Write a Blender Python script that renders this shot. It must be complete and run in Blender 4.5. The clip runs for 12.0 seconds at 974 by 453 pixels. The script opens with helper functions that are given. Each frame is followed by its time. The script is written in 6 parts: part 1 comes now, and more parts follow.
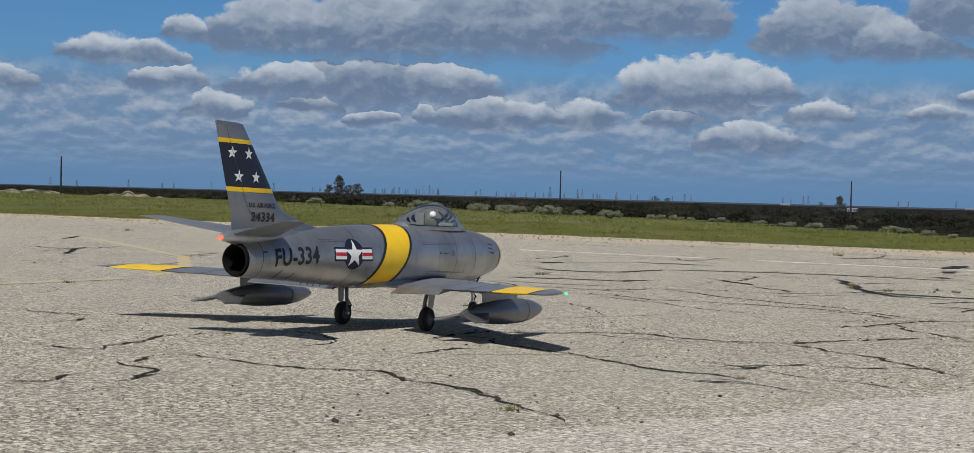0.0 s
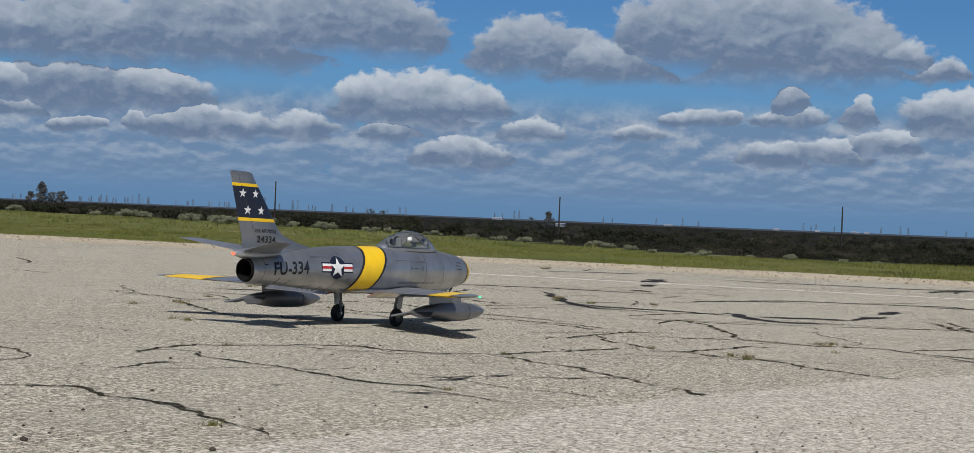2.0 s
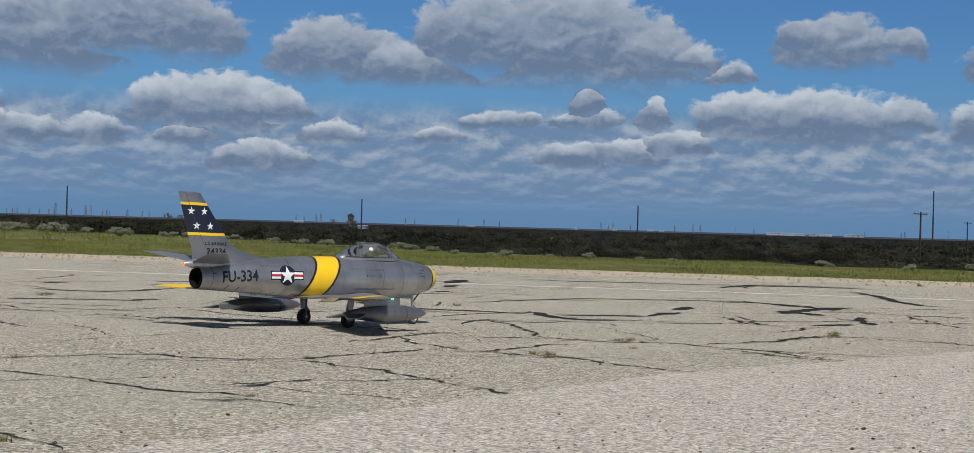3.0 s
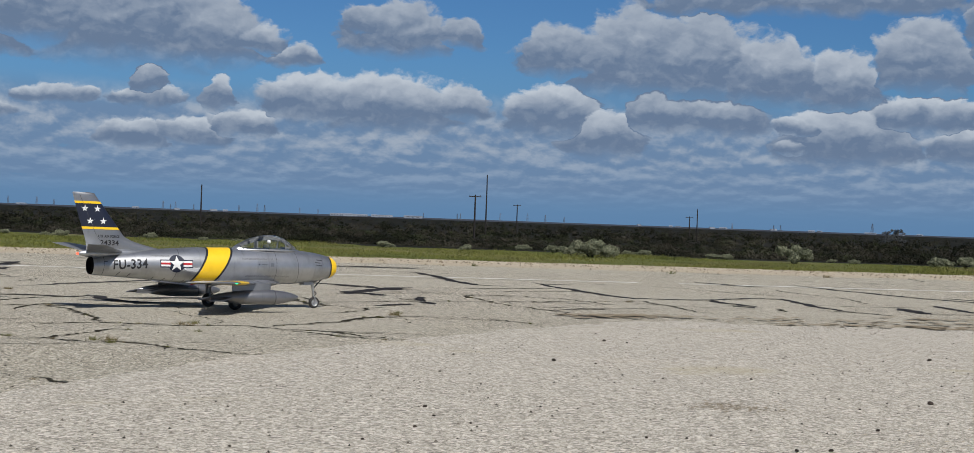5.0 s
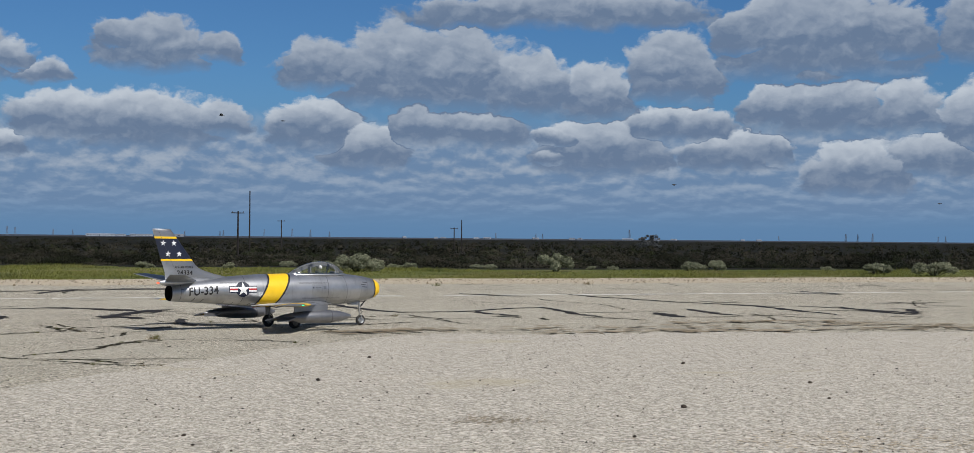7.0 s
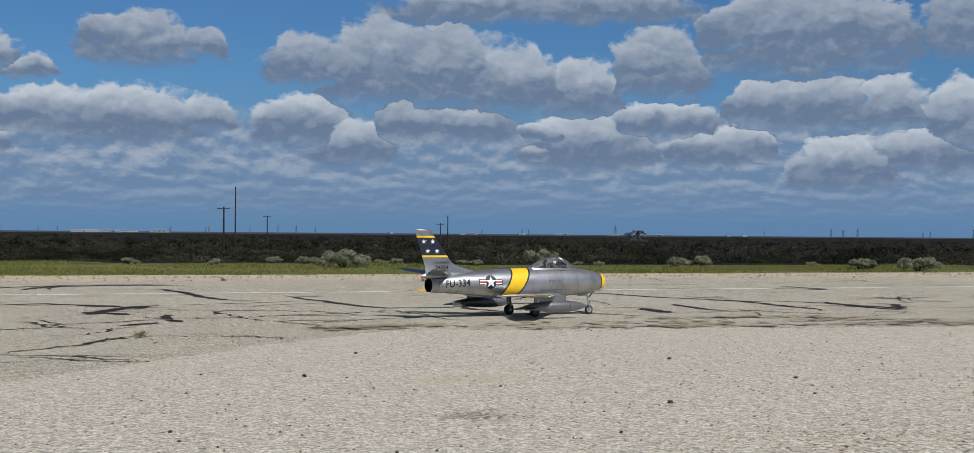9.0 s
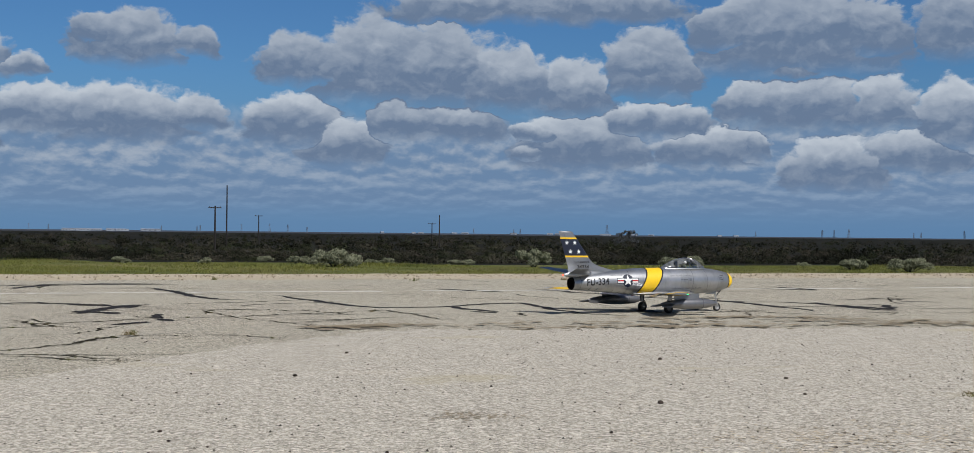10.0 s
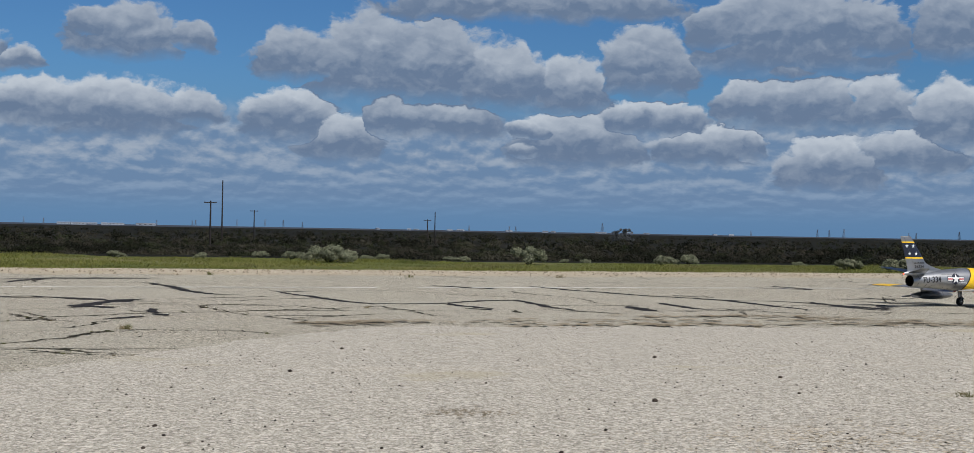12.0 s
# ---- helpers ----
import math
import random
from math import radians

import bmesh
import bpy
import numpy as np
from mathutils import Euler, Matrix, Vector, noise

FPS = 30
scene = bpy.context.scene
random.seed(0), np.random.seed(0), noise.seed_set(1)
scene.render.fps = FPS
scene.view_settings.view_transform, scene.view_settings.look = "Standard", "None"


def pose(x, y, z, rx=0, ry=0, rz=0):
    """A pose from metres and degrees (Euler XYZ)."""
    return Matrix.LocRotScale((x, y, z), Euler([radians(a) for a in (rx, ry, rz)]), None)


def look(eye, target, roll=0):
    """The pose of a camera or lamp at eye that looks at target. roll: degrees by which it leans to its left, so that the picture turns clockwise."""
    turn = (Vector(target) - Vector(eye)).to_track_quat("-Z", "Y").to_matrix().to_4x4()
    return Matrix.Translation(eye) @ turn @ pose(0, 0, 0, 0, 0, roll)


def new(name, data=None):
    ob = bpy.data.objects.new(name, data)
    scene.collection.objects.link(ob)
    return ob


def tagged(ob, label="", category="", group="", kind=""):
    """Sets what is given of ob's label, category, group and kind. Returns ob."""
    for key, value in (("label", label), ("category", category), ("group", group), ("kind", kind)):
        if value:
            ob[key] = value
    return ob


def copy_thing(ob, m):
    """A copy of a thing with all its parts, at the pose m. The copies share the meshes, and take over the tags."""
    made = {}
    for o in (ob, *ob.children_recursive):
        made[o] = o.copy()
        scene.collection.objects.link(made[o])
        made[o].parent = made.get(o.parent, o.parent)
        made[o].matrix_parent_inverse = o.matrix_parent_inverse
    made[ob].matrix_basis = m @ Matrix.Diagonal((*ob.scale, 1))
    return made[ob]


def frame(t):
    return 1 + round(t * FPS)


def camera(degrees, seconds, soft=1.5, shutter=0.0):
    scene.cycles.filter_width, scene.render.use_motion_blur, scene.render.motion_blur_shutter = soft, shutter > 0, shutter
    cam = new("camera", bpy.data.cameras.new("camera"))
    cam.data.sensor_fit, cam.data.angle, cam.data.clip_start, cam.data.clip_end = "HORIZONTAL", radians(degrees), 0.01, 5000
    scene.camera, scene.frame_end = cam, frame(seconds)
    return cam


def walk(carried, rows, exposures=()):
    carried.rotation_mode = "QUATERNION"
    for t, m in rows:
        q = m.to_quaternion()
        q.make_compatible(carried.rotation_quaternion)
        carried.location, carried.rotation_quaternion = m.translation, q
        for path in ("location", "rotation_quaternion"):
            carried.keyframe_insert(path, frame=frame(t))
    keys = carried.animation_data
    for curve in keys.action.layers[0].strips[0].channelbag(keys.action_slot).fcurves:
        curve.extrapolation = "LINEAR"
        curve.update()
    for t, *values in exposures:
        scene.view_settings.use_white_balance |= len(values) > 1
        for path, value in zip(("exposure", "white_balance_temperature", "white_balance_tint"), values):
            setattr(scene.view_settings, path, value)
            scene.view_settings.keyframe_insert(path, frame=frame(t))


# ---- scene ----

# ================= camera =================
cam = camera(39.23, 12.0, soft=0.7)


def eye_pose(x, y, z, azimuth, pitch, lean):
    """Azimuth clockwise from +y, pitch up, lean to the right, in degrees."""
    return Matrix.Translation((x, y, z)) @ pose(0, 0, 0, 0, 0, -azimuth) @ pose(0, 0, 0, 90 + pitch) @ pose(0, 0, 0, 0, 0, -lean)


CAMERA_ROWS = [
    (0.0, 0.0, 0.0, 0.6899, 0.00, -1.32, -1.47),
    (0.5, 0.0070, 0.0034, 0.6905, 5.00, -0.90, -1.78),
    (1.0, 0.0143, 0.0052, 0.6888, 6.22, -0.33, -2.06),
    (1.5, 0.0240, 0.0089, 0.6893, 8.30, -0.48, -2.26),
    (2.0, 0.0289, 0.0146, 0.6891, 11.87, -0.42, -2.32),
    (2.5, 0.0362, 0.0173, 0.6897, 16.05, -0.22, -2.14),
    (2.7, 0.0362, 0.0173, 0.6897, 17.83, -0.15, -1.95),
    (4.3, -0.0159, 0.0127, 0.6972, 28.39, -0.13, -1.47),
    (4.5, -0.0159, 0.0127, 0.6972, 30.35, -0.18, -1.97),
    (5.0, -0.0012, 0.0039, 0.7092, 38.26, -0.33, -2.05),
    (5.5, 0.0088, 0.0017, 0.7133, 40.61, -0.71, -1.55),
    (6.0, 0.0193, 0.0018, 0.7225, 43.14, -0.25, -1.22),
    (6.5, 0.0345, 0.0006, 0.7349, 46.63, 0.43, -0.60),
    (7.0, 0.0403, 0.0050, 0.7339, 48.05, 0.44, -0.51),
    (9.0, 0.0387, 0.0063, 0.7353, 48.63, 0.26, -0.46),
    (9.5, 0.0374, 0.0044, 0.7368, 48.82, 0.23, -0.55),
    (10.0, 0.0415, 0.0036, 0.7373, 48.98, 0.25, -0.61),
    (10.5, 0.0402, 0.0039, 0.7364, 49.10, 0.20, -0.68),
    (11.0, 0.0372, 0.0020, 0.7378, 49.15, 0.18, -0.83),
    (11.5, 0.0346, 0.0010, 0.7363, 49.17, 0.17, -1.00),
    (12.0, 0.0333, 0.0008, 0.7371, 49.17, 0.13, -1.06),
]
walk(cam, [(t, eye_pose(*row)) for t, *row in CAMERA_ROWS])

# ================= sun, sky and clouds =================
SUN_AZIMUTH, SUN_HEIGHT = 192.0, 47.0
SUN_POWER, SKY_POWER, CLOUD_POWER = 4.75, 0.050, 1.0


def aim(azimuth, height):
    a, e = radians(azimuth), radians(height)
    return Vector((math.sin(a) * math.cos(e), math.cos(a) * math.cos(e), math.sin(e)))


sun_data = bpy.data.lights.new("sun", "SUN")
sun_data.energy, sun_data.angle, sun_data.color = SUN_POWER, radians(0.53), (1.0, 0.972, 0.940)
sun = new("sun", sun_data)
sun.matrix_world = look(aim(SUN_AZIMUTH, SUN_HEIGHT) * 50, (0, 0, 0))


class Nodes:
    """A short hand for node trees."""

    def __init__(self, tree):
        self.t = tree
        tree.nodes.clear()

    def add(self, kind, *links, **props):
        node = self.t.nodes.new(kind)
        if "operation" in props:
            node.operation = props["operation"]
        if "use_clamp" in props:
            node.use_clamp = props["use_clamp"]
        if "data_type" in props:
            node.data_type, node.blend_type = props["data_type"], props["blend_type"]
        for i, value in enumerate(links):
            if value is None:
                continue
            if isinstance(value, bpy.types.NodeSocket):
                self.t.links.new(value, node.inputs[i])
            else:
                node.inputs[i].default_value = value
        return node

    def put(self, node, **links):
        for key, value in links.items():
            socket = node.inputs[key.replace("_", " ")]
            if isinstance(value, bpy.types.NodeSocket):
                self.t.links.new(value, socket)
            else:
                socket.default_value = value
        return node

    def math(self, op, *v, clamp=False):
        return self.add("ShaderNodeMath", *v, operation=op, use_clamp=clamp).outputs[0]

    def vec(self, op, *v):
        return self.add("ShaderNodeVectorMath", *v, operation=op).outputs[0]

    def ramp(self, fac, low, high, a=0.0, b=1.0, smooth=True):
        node = self.add("ShaderNodeMapRange", fac, low, high, a, b)
        node.interpolation_type = "SMOOTHSTEP" if smooth else "LINEAR"
        return node.outputs[0]

    def mix(self, fac, a, b, blend="MIX"):
        node = self.add("ShaderNodeMix", data_type="RGBA", blend_type=blend)
        for i, value in ((0, fac), (6, a), (7, b)):
            if isinstance(value, bpy.types.NodeSocket):
                self.t.links.new(value, node.inputs[i])
            elif i == 0:
                node.inputs[0].default_value = value
            else:
                node.inputs[i].default_value = (*value, 1.0) if len(value) == 3 else value
        return node.outputs[2]

    def noise(self, vector, scale, detail=3.0, rough=0.55, distortion=0.0):
        node = self.add("ShaderNodeTexNoise")
        return self.put(node, Vector=vector, Scale=scale, Detail=detail, Roughness=rough, Distortion=distortion).outputs[0]


def build_world():
    world = bpy.data.worlds.new("sky")
    scene.world = world
    world.use_nodes = True
    n = Nodes(world.node_tree)
    sky = n.add("ShaderNodeTexSky")
    sky.sky_type, sky.sun_disc = "NISHITA", False
    sky.sun_elevation, sky.sun_rotation = radians(SUN_HEIGHT), radians(SUN_AZIMUTH)
    sky.altitude, sky.air_density, sky.dust_density, sky.ozone_density = 100.0, 1.0, 0.4, 2.0
    way = n.add("ShaderNodeTexCoord").outputs["Generated"]
    x, y, z = n.add("ShaderNodeSeparateXYZ", way).outputs[:3]
    degrees = 180 / math.pi
    azimuth = n.math("MULTIPLY", n.math("ARCTAN2", x, y), degrees)
    height = n.math("MULTIPLY", n.math("ARCSINE", z), degrees)
    flat = n.add("ShaderNodeCombineXYZ", azimuth, height, 0.0).outputs[0]
    # billows: heaped round lumps of several sizes, bent a little by noise
    push = n.add("ShaderNodeTexNoise")
    n.put(push, Vector=n.vec("MULTIPLY", flat, (1.0, 1.4, 1.0)), Scale=0.75, Detail=5.0, Roughness=0.55)
    stray = n.vec("SUBTRACT", push.outputs[1], (0.5, 0.5, 0.5))
    lump_place = n.vec("MULTIPLY", n.vec("MULTIPLY_ADD", stray, (1.1, 0.7, 0.0), flat), (1.0, 1.45, 1.0))

    def lumps(place, scale, detail):
        node = n.add("ShaderNodeTexVoronoi")
        node.feature, node.normalize = "SMOOTH_F1", True
        n.put(node, Vector=place, Scale=scale, Detail=detail, Roughness=0.52, Lacunarity=2.1, Smoothness=0.35)
        return n.math("SUBTRACT", 1.0, node.outputs[0])

    heap = lumps(lump_place, 0.62, 3.0)
    relief = n.math("SUBTRACT", heap, lumps(n.vec("ADD", lump_place, (-0.12, 0.34, 0.0)), 0.62, 3.0))
    fine = n.noise(lump_place, 1.3, 7.0, 0.58)
    pushed = n.vec("MULTIPLY_ADD", stray, (1.7, 0.9, 0.0), flat)
    best = rise = None
    for bank in CLOUD_BANKS:
        for a, base, half, tall in bank:
            q = n.vec("MULTIPLY_ADD", pushed, (1 / (half * 1.02), 1 / (tall * 1.02), 0.0), (-a / (half * 1.02), -base / (tall * 1.02), 0.0))
            q2 = n.vec("MAXIMUM", q, n.vec("MULTIPLY", q, (1.0, -2.6, 0.0)))
            thick = n.math("SUBTRACT", 1.0, n.add("ShaderNodeVectorMath", q2, operation="LENGTH").outputs[1])
            up = n.add("ShaderNodeVectorMath", q, (0.0, 1.0, 0.0), operation="DOT_PRODUCT").outputs[1]
            if best is None:
                best, rise = thick, up
            else:
                more = n.ramp(n.math("SUBTRACT", thick, best), -0.08, 0.08)
                rise = n.math("MULTIPLY_ADD", n.math("SUBTRACT", up, rise), more, rise)
                best = n.math("MAXIMUM", best, thick)
    edge = n.math("MULTIPLY_ADD", n.math("SUBTRACT", heap, 0.62), 0.75, n.math("MULTIPLY_ADD", n.math("SUBTRACT", fine, 0.5), 0.55, best))
    cover = n.math("MULTIPLY", n.ramp(edge, -0.02, 0.17), n.ramp(rise, -0.42, 0.02, 0.0, 1.0))
    dim = n.ramp(height, 8.6, 5.8, 0.50, 1.0)
    lit = n.math("MULTIPLY_ADD", relief, 1.35, n.math("MULTIPLY", n.ramp(rise, 0.04, 0.88, 0.0, 0.82), dim), clamp=True)
    lit = n.math("ADD", lit, n.math("MULTIPLY", n.math("SUBTRACT", fine, 0.5), 0.5), clamp=True)
    lit = n.math("ADD", lit, n.math("MULTIPLY", n.ramp(edge, 0.05, 0.40, 0.20, 0.0), n.ramp(rise, 0.1, 0.5)), clamp=True)
    cloud = n.mix(lit, (0.137, 0.198, 0.306), (0.500, 0.556, 0.628))
    # low, flat-based heaps in rows that crowd together towards the horizon
    row = n.math("MULTIPLY", n.math("LOGARITHM", n.math("MAXIMUM", n.math("ADD", height, 0.9), 0.1), math.e), 4.6)
    low_place = n.vec("MULTIPLY_ADD", stray, (0.45, 0.30, 0.0), n.add("ShaderNodeCombineXYZ", n.math("MULTIPLY", azimuth, 0.62), row, 0.0).outputs[0])

    def low_heaps(place):
        return n.math("MULTIPLY_ADD", lumps(place, 1.05, 3.0), 0.62, n.math("MULTIPLY", n.noise(place, 0.8, 6.0, 0.55), 0.85))

    low = low_heaps(low_place)
    low_light = n.ramp(n.math("SUBTRACT", low, low_heaps(n.vec("ADD", low_place, (-0.06, 0.34, 0.0)))), -0.10, 0.20)
    low_band = n.math("MULTIPLY", n.ramp(height, 5.4, 3.9), n.ramp(height, 0.2, 1.5))
    more_cloud = n.ramp(azimuth, 0.0, 40.0, -0.025, 0.075)
    low_cover = n.math("MULTIPLY", n.ramp(n.math("ADD", low, more_cloud), 0.60, 0.72, 0.0, 0.95), low_band)
    low_pale = n.mix(n.ramp(height, 0.6, 3.4), (0.180, 0.285, 0.445), (0.352, 0.412, 0.500))
    low_cloud = n.mix(low_light, (0.146, 0.236, 0.382), low_pale)
    # the open sky above the view: unseen grey cloud added to dim and neutralise skylight
    wide = n.noise(n.vec("DIVIDE", way, n.add("ShaderNodeCombineXYZ", n.math("ADD", z, 0.12), n.math("ADD", z, 0.12), 1.0).outputs[0]), 1.6, 6.0, 0.6)
    unseen_cover = n.math("MULTIPLY", n.ramp(wide, 0.43, 0.58), n.ramp(height, 10.5, 15.0))
    blue = n.vec("MULTIPLY", sky.outputs[0], (SKY_POWER * 0.48, SKY_POWER * 0.86, SKY_POWER * 1.32))
    haze = n.mix(n.ramp(height, 7.0, 1.0, 0.0, 0.85), blue, (0.108, 0.222, 0.415))
    out = n.mix(low_cover, haze, low_cloud)
    out = n.mix(n.math("MULTIPLY", cover, n.ramp(height, 1.0, 2.2)), out, cloud)
    out = n.mix(unseen_cover, out, (0.140, 0.148, 0.162))
    back = n.add("ShaderNodeBackground", out, CLOUD_POWER)
    n.add("ShaderNodeOutputWorld", back.outputs[0])


# each cloud: azimuth of its middle, height of its flat base, half its width, its height, in degrees
CLOUD_BANKS = (
    ((-8.8, 6.0, 2.9, 2.1), (-5.0, 6.0, 3.9, 2.5), (0.2, 6.3, 5.2, 2.9), (5.9, 7.0, 4.4, 2.3), (-15.7, 5.1, 2.0, 0.9), (-13.9, 5.2, 1.4, 0.7), (-12.6, 6.1, 1.2, 0.8), (-13.3, 4.2, 1.7, 0.9),
     (-19.4, 3.8, 1.0, 1.0), (-8.2, 4.1, 2.5, 1.2), (-5.2, 4.1, 2.9, 2.2), (-2.3, 4.2, 2.6, 1.4), (-7.2, 3.5, 1.8, 0.7), (-11.3, 3.1, 1.4, 0.9), (-4.9, 2.9, 1.2, 0.6), (-2.6, 3.2, 0.7, 0.6)),
    ((-0.5, 3.0, 1.6, 1.2), (1.6, 3.1, 1.8, 0.9), (3.8, 3.1, 1.5, 1.1), (6.7, 4.1, 1.6, 1.6), (9.0, 4.0, 2.6, 2.0), (11.4, 4.3, 1.4, 1.2), (7.7, 3.2, 1.2, 0.7), (13.6, 3.4, 1.4, 0.8),
     (10.6, 2.2, 2.0, 1.1), (13.4, 6.4, 2.7, 2.1), (16.2, 6.1, 3.6, 1.6), (19.6, 7.0, 3.1, 2.6), (23.5, 6.6, 4.7, 3.3), (26.3, 6.5, 3.1, 2.1), (28.5, 6.7, 1.3, 1.0), (30.0, 6.2, 1.4, 0.7)),
    ((7.5, 3.1, 1.2, 0.7), (10.9, 2.4, 1.8, 0.9), (13.7, 3.4, 1.4, 0.7), (18.0, 3.5, 1.2, 0.6), (24.2, 4.9, 0.7, 1.1), (24.3, 4.3, 1.6, 0.7), (27.0, 4.4, 0.6, 1.2), (20.7, 4.2, 1.6, 0.6),
     (23.6, 2.7, 1.6, 1.0), (25.9, 2.9, 1.8, 0.8), (27.9, 3.3, 1.6, 0.8), (30.7, 4.3, 2.2, 1.5), (33.9, 4.0, 2.9, 1.9), (33.8, 7.1, 2.1, 1.7), (34.9, 7.1, 1.7, 1.7), (32.9, 7.6, 1.0, 1.0)),
    ((36.8, 7.3, 1.2, 1.0), (30.8, 4.2, 2.0, 1.6), (34.3, 4.1, 2.9, 1.8), (36.9, 4.4, 1.3, 1.2), (40.9, 4.1, 2.1, 1.7), (41.4, 6.5, 2.2, 1.7), (44.0, 6.0, 2.7, 2.9), (46.6, 5.9, 3.0, 3.1),
     (49.4, 5.6, 2.6, 2.3), (52.6, 5.4, 1.8, 1.9), (45.0, 4.3, 1.2, 1.7), (47.1, 4.2, 2.9, 1.6), (55.9, 6.2, 2.0, 2.4), (61.7, 7.3, 4.6, 3.0), (64.6, 7.7, 1.7, 2.0), (58.8, 8.0, 1.6, 1.6)),
    ((51.0, 9.0, 6.8, 1.2), (61.6, 6.7, 1.7, 0.7), (61.7, 4.8, 2.9, 2.2), (59.9, 4.9, 1.4, 1.8), (65.1, 4.8, 1.6, 1.7), (67.9, 4.1, 1.6, 2.3), (67.7, 7.7, 1.4, 2.3), (52.8, 3.2, 2.9, 2.1),
     (55.9, 4.4, 2.7, 1.1), (58.2, 3.2, 2.2, 1.4), (60.1, 3.4, 0.7, 1.0), (63.2, 2.3, 2.3, 1.7), (66.4, 2.9, 2.1, 1.4), (51.0, 4.0, 1.3, 0.6), (50.9, 3.2, 0.9, 0.6), (43.0, 3.2, 1.8, 1.6)),
)
build_world()

# ================= materials =================


def surface(name, build, rough=0.6, metal=0.0, bump=None):
    """A principled material; build(n, place) gives the colour and, if it likes, roughness and bump height."""
    m = bpy.data.materials.new(name)
    m.use_nodes = True
    n = Nodes(m.node_tree)
    place = n.add("ShaderNodeTexCoord").outputs["Object"]
    got = build(n, place)
    colour, extra = (got if isinstance(got, tuple) and isinstance(got[1], dict) else (got, {}))
    b = n.add("ShaderNodeBsdfPrincipled")
    n.put(b, Roughness=extra.get("rough", rough), Metallic=metal, Specular_IOR_Level=extra.get("spec", 0.5))
    if isinstance(colour, bpy.types.NodeSocket):
        n.put(b, Base_Color=colour)
    else:
        n.put(b, Base_Color=(*colour, 1.0))
    if "height" in extra:
        relief = n.add("ShaderNodeBump")
        n.put(relief, Height=extra["height"], Strength=extra.get("strength", 0.5), Distance=extra.get("distance", 0.01))
        n.put(b, Normal=relief.outputs[0])
    n.add("ShaderNodeOutputMaterial", b.outputs[0])
    return m


def random_of(n):
    return n.add("ShaderNodeObjectInfo").outputs["Random"]


def island_of(n):
    return n.add("ShaderNodeNewGeometry").outputs["Random Per Island"]


def asphalt_look(n, p):
    stones = n.add("ShaderNodeTexVoronoi")
    n.put(stones, Vector=p, Scale=118.0)
    grit = n.noise(p, 230.0, 3.0, 0.7)
    mottle = n.noise(p, 1.3, 5.0, 0.6)
    wide = n.noise(p, 0.22, 4.0, 0.6)
    pick = n.add("ShaderNodeSeparateXYZ", stones.outputs[1]).outputs[0]
    c = n.mix(n.ramp(pick, 0.15, 0.9, smooth=False), (0.13, 0.118, 0.09), (0.56, 0.505, 0.39))
    chips = n.add("ShaderNodeTexVoronoi")
    n.put(chips, Vector=p, Scale=62.0)
    chip = n.add("ShaderNodeSeparateXYZ", chips.outputs[1]).outputs[1]
    c = n.mix(n.ramp(chip, 0.80, 0.90, 0.0, 0.75), c, (0.065, 0.059, 0.050))
    c = n.mix(n.ramp(chip, 0.24, 0.14, 0.0, 0.85), c, (0.72, 0.66, 0.55))
    c = n.mix(n.ramp(grit, 0.46, 0.33), c, (0.07, 0.065, 0.055))
    c = n.mix(n.ramp(grit, 0.56, 0.70), c, (0.66, 0.61, 0.51))
    c = n.mix(n.ramp(mottle, 0.35, 0.70, 0.0, 0.30), c, (0.27, 0.255, 0.21))
    c = n.mix(n.ramp(wide, 0.40, 0.66, 0.0, 0.35), c, (0.40, 0.375, 0.30))
    return c, {"rough": 0.9, "spec": 0.08, "height": n.math("ADD", n.math("MULTIPLY", stones.outputs[0], 0.7), grit), "strength": 0.5, "distance": 0.006}


def gravel_look(n, p):
    stones = n.add("ShaderNodeTexVoronoi")
    n.put(stones, Vector=p, Scale=115.0)
    grit = n.noise(p, 240.0, 3.0, 0.75)
    stain = n.noise(p, 0.55, 5.0, 0.6)
    sand = n.noise(n.vec("ADD", p, (7.3, 2.1, 0.0)), 0.33, 4.0, 0.55)
    pick = n.add("ShaderNodeSeparateXYZ", stones.outputs[1]).outputs[0]
    c = n.mix(n.ramp(pick, 0.1, 0.9, smooth=False), (0.272, 0.247, 0.202), (0.605, 0.555, 0.466))
    chips = n.add("ShaderNodeTexVoronoi")
    n.put(chips, Vector=p, Scale=58.0)
    chip = n.add("ShaderNodeSeparateXYZ", chips.outputs[1]).outputs[1]
    c = n.mix(n.ramp(chip, 0.82, 0.92, 0.0, 0.65), c, (0.15, 0.135, 0.11))
    c = n.mix(n.ramp(chip, 0.18, 0.08, 0.0, 0.7), c, (0.75, 0.70, 0.61))
    c = n.mix(n.ramp(grit, 0.45, 0.32), c, (0.10, 0.092, 0.078))
    c = n.mix(n.ramp(grit, 0.62, 0.75), c, (0.69, 0.645, 0.565))
    c = n.mix(n.ramp(stain, 0.60, 0.72, 0.0, 0.55), c, (0.40, 0.35, 0.235))
    c = n.mix(n.ramp(sand, 0.60, 0.76, 0.0, 0.25), c, (0.54, 0.45, 0.335))
    return c, {"rough": 0.95, "spec": 0.06, "height": n.math("ADD", n.math("MULTIPLY", stones.outputs[0], 0.8), grit), "strength": 0.4, "distance": 0.006}


